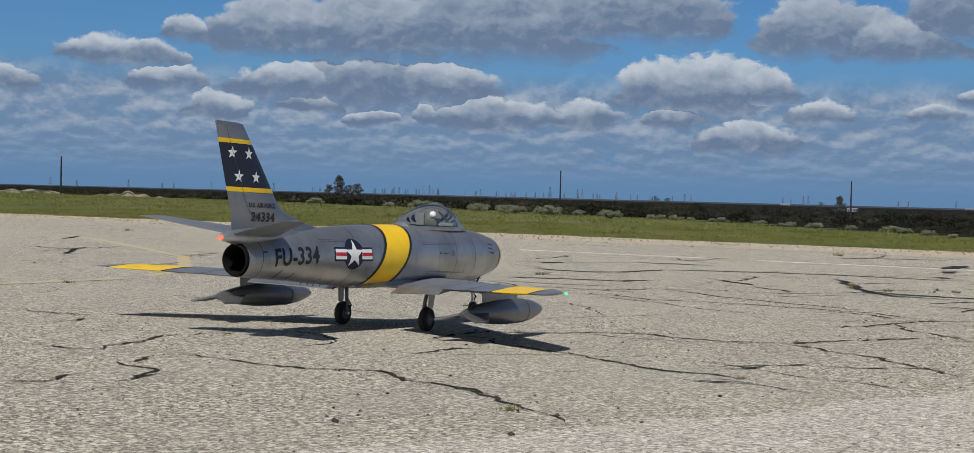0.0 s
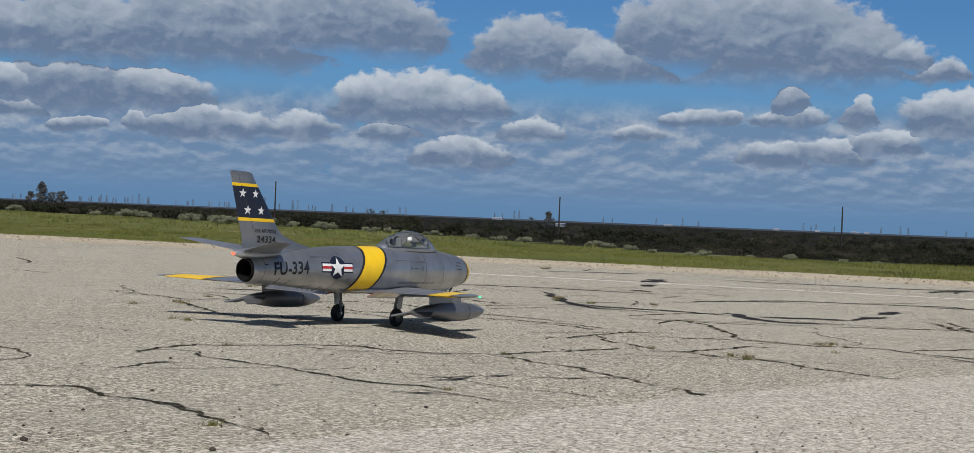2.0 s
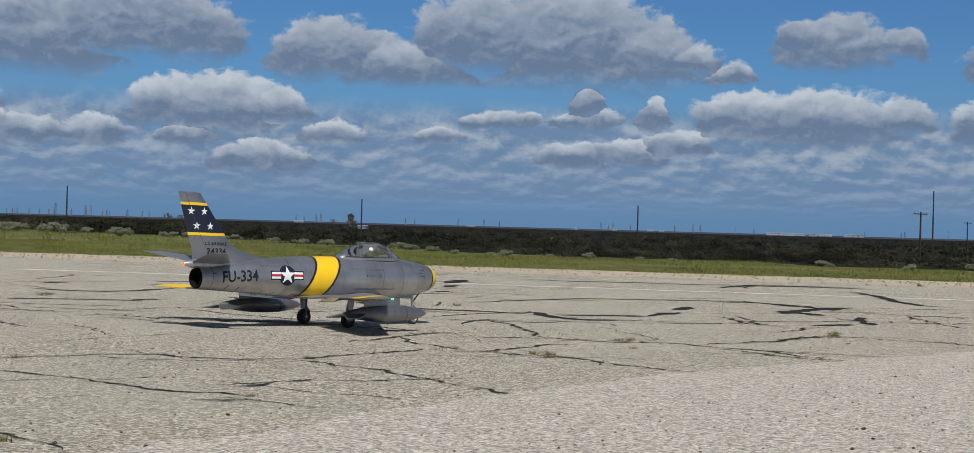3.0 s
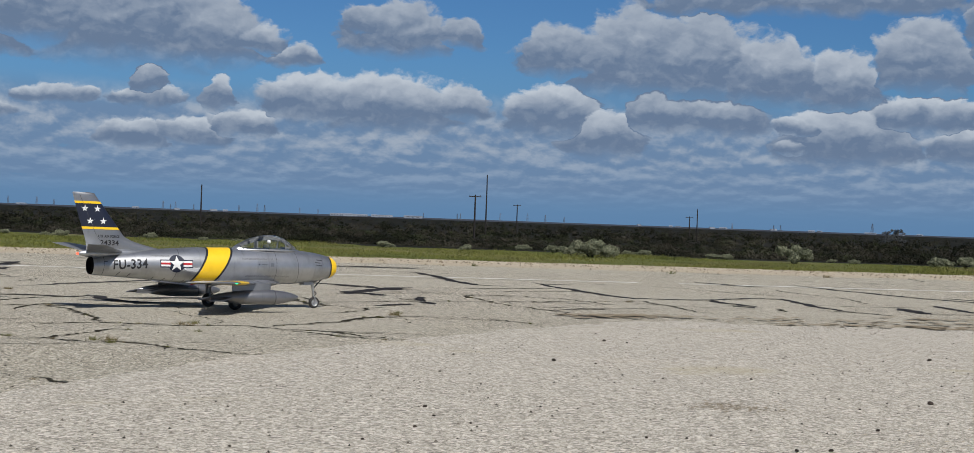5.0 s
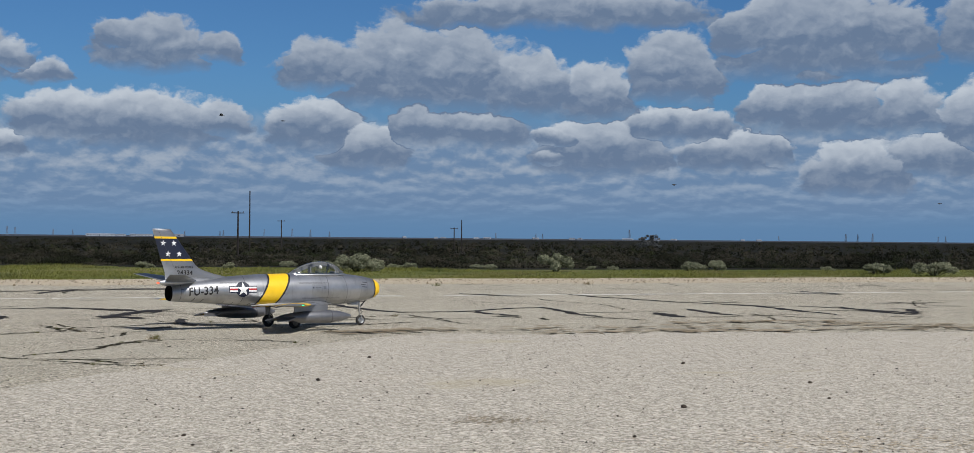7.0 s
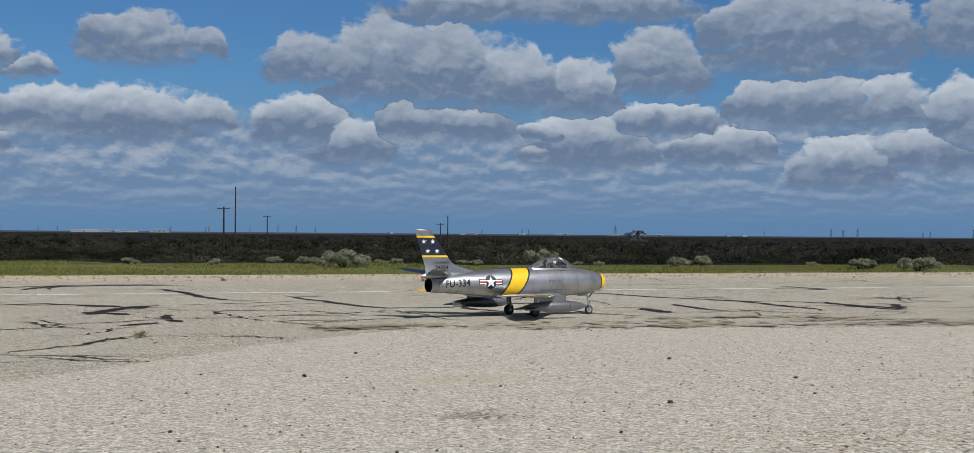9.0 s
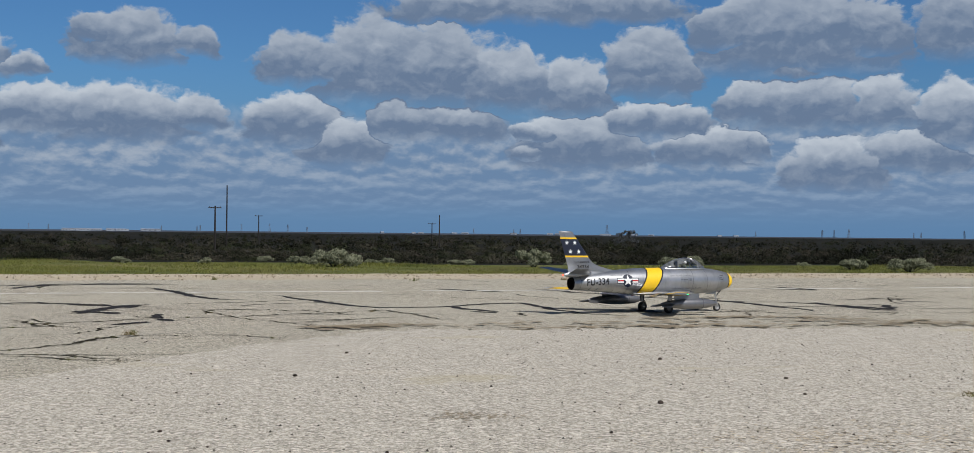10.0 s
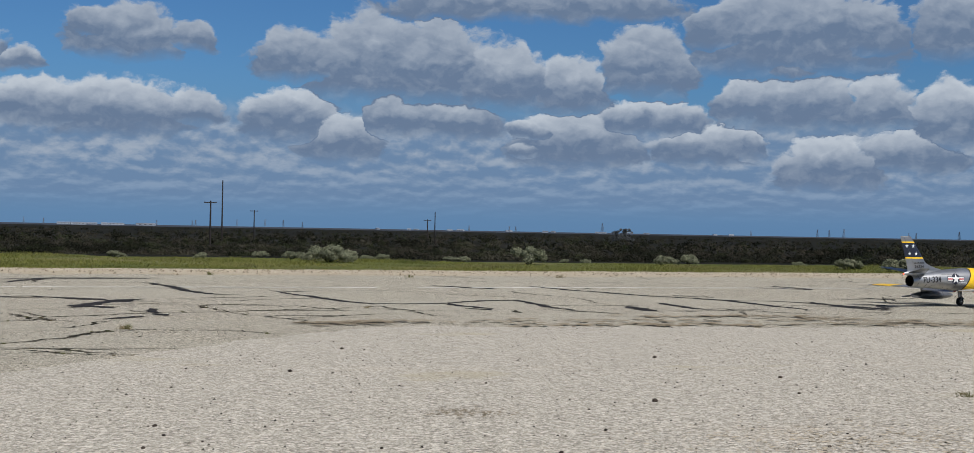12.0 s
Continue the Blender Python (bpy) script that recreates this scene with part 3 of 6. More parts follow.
CRACKS = {"hair": [], "tar": [], "wide": []}
CRACKS["hair"] += [
    [(-5.33, 4.96), (-5.22, 5.1), (-5.03, 5.12), (-4.89, 5.19), (-5.02, 5.51), (-5.06, 5.81), (-5.13, 6.09), (-5.1, 6.27), (-4.99, 6.48)],
    [(-7.07, 6.79), (-6.75, 6.75), (-6.46, 6.8)],
    [(-6.21, 6.25), (-6.21, 6.43), (-6.27, 6.6)],
    [(-4.54, 5.17), (-4.38, 5.3), (-4.13, 5.28), (-3.84, 5.23), (-3.58, 5.2), (-3.35, 5.33), (-2.88, 5.08), (-2.5, 4.91), (-2.18, 4.55), (-1.99, 4.41)],
    [(-4.39, 4.82), (-4.21, 4.75), (-4.0, 4.61), (-3.94, 4.43), (-3.82, 4.22)],
    [(-3.89, 4.32), (-3.9, 4.48), (-3.91, 4.67)],
    [(-4.22, 3.93), (-4.13, 4.04), (-4.17, 4.25), (-4.14, 4.35)],
    [(-4.34, 4.79), (-4.52, 5.14)],
    [(-13.28, 12.33), (-13.19, 12.87), (-13.29, 13.39)],
    [(-19.1, 18.16), (-17.53, 17.66), (-17.62, 18.51), (-18.09, 19.82)],
]
CRACKS["hair"] += [
    [(-26.7, 26.34), (-25.96, 27.25), (-25.39, 27.57)],
    [(-14.78, 17.67), (-15.31, 19.13)],
    [(-3.12, 6.98), (-2.89, 6.79), (-2.67, 6.7), (-2.46, 6.58), (-2.26, 6.5), (-2.1, 6.51), (-1.91, 6.38)],
    [(-3.92, 8.14), (-3.59, 8.42), (-3.24, 8.65), (-2.98, 8.54), (-2.78, 8.58), (-2.41, 8.75), (-2.13, 9.25), (-1.85, 9.91), (-1.6, 10.47)],
    [(-2.41, 8.75), (-2.17, 8.59), (-1.93, 8.38), (-1.7, 8.2), (-1.47, 7.9), (-1.25, 7.63), (-0.99, 7.32)],
    [(-2.5, 10.62), (-2.34, 11.24), (-2.23, 11.95), (-2.01, 12.51), (-1.74, 12.67)],
    [(-2.28, 11.66), (-2.0, 11.0), (-1.6, 10.47), (-1.41, 10.31)],
    [(-6.01, 13.56), (-5.56, 13.52), (-4.94, 13.19), (-4.33, 13.33), (-3.69, 13.34), (-3.06, 13.25), (-2.42, 12.94), (-2.09, 12.64)],
]
CRACKS["hair"] += [
    [(-6.28, 14.32), (-5.83, 15.53), (-5.24, 16.13), (-4.5, 16.25), (-3.93, 16.99)],
    [(-5.84, 19.1), (-6.06, 20.62), (-5.91, 20.58)],
    [(-3.67, 6.21), (-3.63, 6.44), (-3.66, 6.73), (-3.54, 6.78)],
    [(-4.33, 7.31), (-4.13, 7.37), (-3.83, 7.41), (-3.56, 7.11), (-3.41, 7.03), (-3.22, 6.95), (-2.97, 6.87)],
    [(-4.08, 7.08), (-4.15, 7.48), (-4.12, 7.95), (-3.72, 8.19)],
    [(-8.59, 14.37), (-7.89, 13.97), (-7.13, 13.53), (-7.01, 14.01), (-6.41, 13.83), (-6.1, 14.11)],
    [(-7.07, 13.15), (-6.21, 12.05), (-5.58, 11.3), (-5.24, 11.03)],
    [(-2.98, 5.06), (-2.87, 5.11), (-2.7, 5.06), (-2.52, 4.96)],
    [(-1.03, 7.32), (-0.83, 7.08), (-0.65, 6.93)],
    [(-1.53, 10.08), (-1.24, 10.35), (-1.06, 10.93), (-0.85, 11.39), (-0.65, 11.41)],
]
CRACKS["hair"] += [
    [(-1.22, 10.21), (-0.97, 10.0), (-0.74, 9.99), (-0.5, 9.73), (-0.27, 9.42), (-0.07, 9.3), (0.13, 9.13), (0.36, 8.95)],
    [(-3.11, 13.07), (-2.69, 12.87), (-2.32, 12.51)],
    [(-1.96, 12.08), (-1.45, 12.07), (-0.98, 12.34), (-0.78, 12.23), (-0.37, 12.14), (0.06, 12.27), (0.42, 11.97), (0.71, 11.72), (1.1, 11.14), (1.45, 10.62)],
    [(0.37, 12.19), (0.71, 12.7), (1.13, 13.2), (1.37, 13.94), (1.95, 14.61)],
    [(-2.01, 15.4), (-1.85, 15.26), (-1.54, 14.37), (-0.98, 12.34)],
    [(-0.15, 16.12), (0.34, 16.36), (0.78, 16.67), (1.32, 17.23)],
    [(0.96, 18.86), (1.07, 18.03), (1.15, 16.91), (1.48, 16.53)],
    [(0.71, 18.53), (0.91, 18.05), (1.06, 16.83), (1.31, 16.5), (1.57, 16.31)],
]
CRACKS["hair"] += [
    [(0.49, 12.55), (0.76, 12.77), (1.05, 13.09), (1.36, 14.12), (1.65, 14.54), (2.1, 14.58), (2.35, 14.16), (2.8, 14.2), (3.01, 13.67), (3.14, 13.4)],
    [(0.46, 11.7), (0.73, 11.48), (0.93, 10.98), (1.19, 10.77), (1.37, 10.73)],
    [(0.76, 14.96), (1.33, 15.11), (1.69, 16.15), (1.96, 16.69)],
    [(2.33, 19.17), (2.65, 18.49), (3.32, 18.58), (3.93, 18.69)],
    [(3.52, 20.26), (3.56, 19.23), (3.73, 17.71), (3.98, 17.03), (4.06, 15.76), (4.13, 15.45)],
    [(3.38, 19.41), (3.64, 20.43), (4.51, 20.55), (4.81, 19.82)],
    [(5.03, 20.34), (5.27, 18.73)],
    [(5.65, 19.76), (6.18, 19.9), (6.25, 18.64), (6.15, 16.9)],
    [(3.76, 18.7), (4.96, 19.28), (5.69, 19.58)],
    [(7.25, 19.27), (7.52, 18.7)],
]
CRACKS["tar"] += [
    [(-21.35, 21.5), (-22.27, 22.99)],
    [(-15.6, 15.78), (-17.49, 17.91), (-17.84, 18.74)],
    [(-4.94, 21.13), (-4.24, 19.25), (-3.72, 17.78), (-3.23, 17.25), (-2.85, 17.22), (-2.34, 17.03)],
    [(-9.49, 19.65), (-8.82, 19.39), (-8.21, 19.42), (-7.89, 19.93), (-7.86, 21.22)],
    [(-8.42, 16.49), (-7.71, 16.96), (-6.92, 17.24), (-6.72, 17.91)],
    [(-6.17, 19.12), (-5.74, 18.46), (-5.35, 18.05)],
    [(-7.86, 21.22), (-7.08, 21.74), (-6.15, 22.15), (-5.18, 22.35), (-4.19, 22.34), (-3.1, 22.51)],
    [(-9.15, 23.38), (-8.27, 23.59), (-7.71, 23.69)],
    [(-6.97, 29.47), (-6.3, 30.03), (-5.72, 30.44), (-4.77, 30.95)],
    [(-2.7, 5.92), (-2.6, 6.1)],
    [(-2.32, 5.98), (-2.21, 5.96)],
    [(-2.13, 6.12), (-2.0, 6.18), (-1.83, 6.24)],
    [(-2.15, 6.79), (-2.07, 6.92), (-2.01, 7.07)],
]
CRACKS["tar"] += [
    [(-1.98, 7.19), (-1.87, 7.41)],
    [(-3.84, 18.22), (-3.42, 17.87), (-2.8, 17.62), (-2.15, 17.62), (-1.63, 17.29)],
    [(-2.9, 19.97), (-2.11, 21.24), (-1.22, 22.37), (-0.24, 22.73), (0.76, 23.09), (1.36, 23.26), (1.89, 22.42), (2.31, 21.92), (3.14, 21.49)],
    [(1.89, 20.39), (2.25, 19.77)],
    [(-0.17, 17.87), (0.23, 18.96)],
    [(-3.54, 29.82), (-2.3, 29.5), (-0.6, 29.8), (0.97, 29.94), (2.31, 30.81), (4.5, 31.01)],
    [(0.85, 22.72), (1.61, 22.89), (2.22, 22.3), (2.59, 21.37), (2.86, 22.1)],
    [(3.83, 28.68), (4.06, 27.27), (4.15, 25.24), (4.36, 23.88), (4.81, 23.45)],
]
CRACKS["tar"] += [
    [(5.65, 25.26), (5.67, 24.32), (5.91, 23.01), (6.07, 21.6), (6.3, 20.63), (6.8, 20.6), (7.59, 20.75), (8.53, 21.5), (9.18, 21.68), (8.88, 19.71), (8.81, 18.2), (9.06, 17.99)],
    [(7.59, 20.75), (7.65, 19.8), (7.76, 19.05)],
    [(11.85, 27.33), (11.97, 25.36), (12.33, 23.84), (12.63, 22.89), (13.16, 21.75), (13.13, 20.46), (12.94, 19.22), (12.7, 18.01)],
    [(11.45, 20.75), (11.14, 19.16), (11.22, 18.35)],
    [(13.8, 21.5), (14.15, 20.83), (14.43, 19.74), (14.28, 18.69), (14.17, 18.07)],
    [(13.15, 23.35), (13.56, 22.41)],
    [(18.04, 27.6), (18.14, 25.75)],
    [(16.75, 22.33), (17.05, 21.38)],
    [(9.77, 27.54), (10.19, 26.41), (10.53, 25.87)],
    [(5.77, 24.79), (6.36, 24.79)],
    [(2.72, 19.63), (2.62, 18.33)],
]
CRACKS["tar"] += [
    [(1.8, 16.87), (2.01, 17.14), (2.27, 17.57)],
    [(1.06, 28.49), (1.85, 30.07), (3.02, 30.5), (4.71, 30.33)],
]
CRACKS["tar"] += [
    [(14.55, 20.97), (14.2, 19.38), (13.97, 17.79)],
    [(15.02, 20.15), (15.26, 19.61), (14.27, 18.18)],
    [(17.06, 26.75), (18.08, 25.6)],
    [(16.48, 20.82), (17.14, 20.43)],
    [(13.93, 19.45), (14.58, 18.58)],
    [(12.86, 22.03), (13.63, 21.16)],
    [(7.43, 19.31), (7.58, 18.69)],
]
CRACKS["wide"] += [
    [(-10.14, 21.5), (-10.0, 22.1)],
    [(-6.42, 19.29), (-6.23, 19.3)],
    [(-3.91, 22.99), (-3.73, 23.2), (-3.44, 23.01)],
    [(-3.95, 24.86), (-3.78, 25.66)],
    [(-4.14, 26.49), (-4.08, 28.33)],
    [(-1.7, 17.95), (-1.29, 16.96), (-1.03, 16.41), (-0.3, 16.58)],
    [(-1.32, 17.29), (-0.79, 17.54), (-0.17, 17.87)],
    [(-0.02, 18.54), (0.27, 19.17)],
    [(0.13, 19.89), (0.42, 20.88)],
    [(1.71, 20.22), (2.02, 20.83), (2.33, 21.27), (2.95, 21.99)],
    [(1.94, 17.0), (2.37, 17.55)],
    [(-1.17, 24.24), (-1.02, 24.15)],
    [(1.57, 19.89), (1.88, 20.54), (2.21, 21.21), (2.65, 21.92), (3.03, 22.28)],
    [(1.69, 20.38), (2.02, 20.19), (2.22, 19.67)],
    [(10.15, 19.62), (10.08, 18.85), (10.08, 18.07)],
    [(2.52, 18.18), (2.76, 17.67)],
    [(15.78, 20.31), (16.01, 20.08)],
]


build_cracks()


def build_paint():
    rng = random.Random(9)
    u = -13.0
    verts, faces = [], []
    while u < 90:
        length = rng.uniform(2, 7)
        v_, f_ = ribbon([(u, WHITE_LINE), (u + length, WHITE_LINE)], 0.33, rng, 0.004, wander=0.02, step=0.5, taper=False)
        faces += [tuple(i + len(verts) for i in f) for f in f_]
        verts += v_
        u += length + rng.choice((0.0, 0.0, 0.1, 0.9))
    tagged(new("runway_line", mesh_of("runway_line", verts, faces, M["line_white"])), "long worn white line painted along the runway", "road marking", kind="structure")
    for line in (((-10.9, 8.2), (-9.62, 8.94), (-9.97, 10.89)), ((-10.3, 11.6), (-10.89, 13.02), (-14.47, 17.22), (-19.78, 21.31), (-23.3, 23.5))):
        me = mesh_of("taxi_line", *ribbon(line, 0.24, rng, 0.004, wander=0.03, step=0.4, taper=False), M["line_yellow"])
        tagged(new("taxi_line", me), "faded yellow taxi line on the asphalt", "road marking", "taxi lines", "structure")


build_paint()


def build_gravel():
    """The newer, paler apron on which the camera stands, a low lift over the old asphalt."""
    rng = random.Random(3)
    outline = [(-9.0, -6.0), (-5.5, -1.5), (-2.9, 2.0), (-2.05, 3.75), (-1.5, 5.15), (-1.0, 6.5), (-0.1, 8.35), (0.85, 9.75), (1.75, 11.2), (3.2, 13.1), (4.4, 14.4), (6.0, 14.35),
               (8.0, 13.9), (10.2, 13.2), (13.0, 12.6), (17.0, 12.2), (24.0, 12.0), (40.0, 12.0)]
    fine = []
    for (u0, v0), (u1, v1) in zip(outline, outline[1:]):
        k = max(1, int(math.hypot(u1 - u0, v1 - v0) / 0.07))
        for i in range(k):
            f = i / k
            fine.append((u0 + (u1 - u0) * f, v0 + (v1 - v0) * f))
    verts, faces = [], []
    side = 0.0
    for u, v in fine:
        side = 0.85 * side + rng.uniform(-0.03, 0.03)
        ragged = min(max((u - 2.5) / 2.5, 0.0), 1.0)
        a, b = u + side, v - side * 0.6 + ragged * (0.55 * noise.noise((u * 0.9, 2.0, 0.0)) + 0.40 * noise.noise((u * 3.3, 7.0, 0.0)) + 0.25 * noise.noise((u * 11.0, 4.0, 0.0)))
        verts.append(land(a - 0.03, b + 0.05, 0.001))
        verts.append(land(a, b, 0.012))
        for k in (0.06, 0.2, 0.45, 0.75, 1.0):
            verts.append(land(a + (40.5 - a) * k * 0.0 + 0.0, b + (-6.5 - b) * k, 0.013))
    n = 7
    for i in range(len(fine) - 1):
        for j in range(n - 1):
            faces.append((i * n + j, (i + 1) * n + j, (i + 1) * n + j + 1, i * n + j + 1))
    me = mesh_of("apron", verts, faces, M["gravel"])
    tagged(new("apron", me), "pale chip-sealed gravel apron beside the old asphalt", "pavement", kind="structure")
    # dirt that lies along the far lip of the apron
    for line, width in ((((5.6, 15.0), (6.9, 15.6), (8.4, 15.2), (9.6, 15.0)), 0.5), (((10.2, 15.4), (11.2, 15.2), (12.4, 14.3)), 0.45), (((4.2, 15.3), (5.2, 15.9)), 0.25),
                        (((8.8, 16.6), (10.4, 16.5), (11.6, 15.9)), 0.25), (((13.2, 14.6), (15.0, 14.2)), 0.4), (((6.0, 14.4), (7.6, 14.35), (9.0, 13.9)), 0.3), (((10.5, 14.6), (12.5, 13.9), (14.5, 13.2)), 0.35), (((9.0, 14.4), (11.0, 13.8), (13.0, 13.3)), 0.25)):
        verts, faces = [], []
        for _ in range(80):
            k = rng.randrange(len(line) - 1)
            f = rng.random()
            u = line[k][0] + (line[k + 1][0] - line[k][0]) * f + rng.gauss(0, 0.25)
            v = line[k][1] + (line[k + 1][1] - line[k][1]) * f + rng.gauss(0, width * 0.75)
            a, b, skew = rng.uniform(0.02, 0.16), rng.uniform(0.03, 0.13), rng.uniform(-0.4, 0.4)
            faces.append(tuple(range(len(verts), len(verts) + 7)))
            for q in range(7):
                w = 2 * math.pi * q / 7
                r = rng.uniform(0.5, 1.2)
                verts.append(land(u + a * r * math.cos(w) + skew * b * math.sin(w), v + b * r * math.sin(w), 0.016 + 0.0002 * (len(faces) % 40)))
        tagged(new("dirt_streak", mesh_of("dirt_streak", verts, faces, M["dirt"])), "brown streak of blown dirt on the asphalt", "dirt", "dirt streaks", "structure")
    # a stain and a drift of sand on the apron
    for u0, v0, wide, deep, count, name, label, material in ((2.40, 6.15, 0.12, 0.11, 260, "stain", "small brown stain of dirt on the pale apron", "dirt"), (3.60, 4.75, 0.45, 0.32, 900, "sand_drift", "thin drift of tan sand on the pale apron", "sand")):
        verts, faces = [], []
        for _ in range(count):
            u, v, r = u0 + rng.gauss(0, wide), v0 + rng.gauss(0, deep), rng.uniform(0.003, 0.013)
            faces.append(tuple(range(len(verts), len(verts) + 5)))
            for q in range(5):
                verts.append(land(u + r * rng.uniform(0.6, 1.3) * math.cos(q * 1.2566), v + r * rng.uniform(0.6, 1.3) * math.sin(q * 1.2566), 0.0145 + 0.00003 * (len(faces) % 40)))
        tagged(new(name, mesh_of(name, verts, faces, M[material])), label, "dirt", kind="structure")
    # the sandy strip between the runway and the grass
    verts, faces = [], []
    u = -110.0
    while u < 110:
        verts += [land(u, EDGE - 3.0 + 0.9 * noise.noise((u * 0.6, 1.0, 0.0)) + 0.35 * noise.noise((u * 3.1, 5.0, 0.0)), 0.004), land(u, EDGE - 1.6, 0.02), land(u, EDGE + 0.6 + 0.4 * noise.noise((u * 1.3, 9.0, 0.0)), 0.03)]
        u += 0.2
    k = len(verts) // 3
    faces = [f for i in range(k - 1) for f in ((3 * i, 3 * i + 3, 3 * i + 4, 3 * i + 1), (3 * i + 1, 3 * i + 4, 3 * i + 5, 3 * i + 2))]
    tagged(new("verge", mesh_of("verge", verts, faces, M["verge"])), "sandy pale verge between runway and grass", "verge", kind="structure")


build_gravel()

# ================= the model jet =================
# Its drawing is in metres of the full-size aeroplane: x back from the nose is minus, y to its left, z up from the ground.
JET_SCALE = 0.28
WHEEL_X = -5.1


def at(x, y, z):
    """A place of the drawing in the jet's own space: right, ahead, up."""
    return Vector((-y, x - WHEEL_X, z)) * JET_SCALE


# station, middle height, half width, half height
BODY = ((0.0, 1.70, 0.275, 0.315), (-0.12, 1.70, 0.350, 0.39), (-0.4, 1.70, 0.447, 0.487), (-1.0, 1.70, 0.555, 0.60), (-2.0, 1.70, 0.665, 0.70), (-3.2, 1.70, 0.735, 0.735), (-4.4, 1.69, 0.755, 0.735),
        (-5.6, 1.68, 0.745, 0.725), (-6.6, 1.68, 0.71, 0.70), (-7.6, 1.685, 0.635, 0.63), (-8.6, 1.68, 0.54, 0.545), (-9.5, 1.655, 0.445, 0.455), (-10.2, 1.625, 0.37, 0.38), (-10.5, 1.61, 0.335, 0.345))


def body_at(x):
    """Middle height, half width and half height of the fuselage at a station, smoothly."""
    xs = [b[0] for b in BODY]
    x = min(max(x, xs[-1]), xs[0])
    for i in range(len(BODY) - 1):
        if xs[i] >= x >= xs[i + 1]:
            f = (xs[i] - x) / (xs[i] - xs[i + 1])
            p0, p1, p2, p3 = BODY[max(i - 1, 0)], BODY[i], BODY[i + 1], BODY[min(i + 2, len(BODY) - 1)]
            out = []
            for k in (1, 2, 3):
                h = xs[i] - xs[i + 1]
                m1 = (p2[k] - p0[k]) / max(p0[0] - p2[0], 1e-6) * h
                m2 = (p3[k] - p1[k]) / max(p1[0] - p3[0], 1e-6) * h
                out.append((2 * f ** 3 - 3 * f * f + 1) * p1[k] + (f ** 3 - 2 * f * f + f) * m1 + (3 * f * f - 2 * f ** 3) * p2[k] + (f ** 3 - f * f) * m2)
            return out
    return list(BODY[-1][1:])


def side_of(x, z):
    """How far the fuselage's side stands out at a station and height."""
    zc, hw, hh = body_at(x)
    return hw * math.sqrt(max(0.02, 1 - ((z - zc) / hh) ** 2))


def loft(rings, closed=True, cap_first=False, cap_last=False):
    bm = bmesh.new()
    made = [[bm.verts.new(p) for p in ring] for ring in rings]
    for r0, r1 in zip(made, made[1:]):
        n = len(r0)
        for k in range(n if closed else n - 1):
            bm.faces.new((r0[k], r0[(k + 1) % n], r1[(k + 1) % n], r1[k]))
    if cap_first:
        bm.faces.new(made[0][::-1])
    if cap_last:
        bm.faces.new(made[-1])
    return bm


def body_ring(x_of, proud=0.0, sides=64, span=(0.0, 1.0)):
    """A ring on the fuselage; its station may depend on the height."""
    ring = []
    for k in range(sides):
        a = 2 * math.pi * k / sides
        x = x_of(1.7)
        for _ in range(3):
            zc, hw, hh = body_at(x)
            z = zc + hh * math.sin(a)
            x = x_of(z)
        zc, hw, hh = body_at(x)
        ring.append(at(x, (hw + proud) * math.cos(a), zc + (hh + proud) * math.sin(a)))
    return ring


def slab(outline, thick, axis, curve=0.0):
    """An aerofoil-like panel lofted between stations. outline: (y, lead x, trail x, z, thickness) per station."""
    prof = ((0.0, 0.0), (0.02, 0.32), (0.08, 0.62), (0.2, 0.92), (0.36, 1.0), (0.55, 0.86), (0.75, 0.52), (0.9, 0.22), (1.0, 0.03))
    rings = []
    for y, lead, trail, z, t in outline:
        ring = []
        for f, h in prof:
            ring.append((lead + (trail - lead) * f, h * t / 2))
        for f, h in prof[-2:0:-1]:
            ring.append((lead + (trail - lead) * f, -h * t / 2))
        if axis == "y":
            rings.append([at(x, y, z + d) for x, d in ring])
        else:
            rings.append([at(x, d, y) for x, d in ring])
    return loft(rings, True, True, True)


def decal_bm(shape, x_of, z_of, left, proud, cuts=10, fin=False):
    """Lays a flat bmesh (its x, y in drawing metres) round the fuselage's side or on the fin."""
    bm = shape
    lo = [min(v.co[i] for v in bm.verts) for i in (0, 1)]
    hi = [max(v.co[i] for v in bm.verts) for i in (0, 1)]
    if not fin:
        for i in (0, 1):
            for k in range(1, cuts):
                p = [0, 0, 0]
                p[i] = lo[i] + (hi[i] - lo[i]) * k / cuts
                q = [0, 0, 0]
                q[i] = 1
                bmesh.ops.bisect_plane(bm, geom=bm.verts[:] + bm.edges[:] + bm.faces[:], plane_co=p, plane_no=q)
    for v in bm.verts:
        x, z = x_of(v.co.x, v.co.y), z_of(v.co.x, v.co.y)
        if fin:
            y = fin_half(x, z) + proud
        else:
            y = side_of(x, z) + proud
        v.co = at(x, y if left else -y, z)
    return bm


def text_bm(words, size, spread=1.0):
    curve = bpy.data.curves.new("words", "FONT")
    curve.body, curve.size, curve.resolution_u = words, size, 3
    curve.align_x, curve.align_y = "CENTER", "CENTER"
    curve.space_character = spread
    curve.offset = size * 0.024
    ob = new("words", curve)
    bpy.context.view_layer.update()
    me = ob.evaluated_get(bpy.context.evaluated_depsgraph_get()).to_mesh()
    bm = bmesh.new()
    bm.from_mesh(me)
    bpy.data.objects.remove(ob)
    bpy.data.curves.remove(curve)
    bmesh.ops.remove_doubles(bm, verts=bm.verts, dist=1e-5)
    return bm


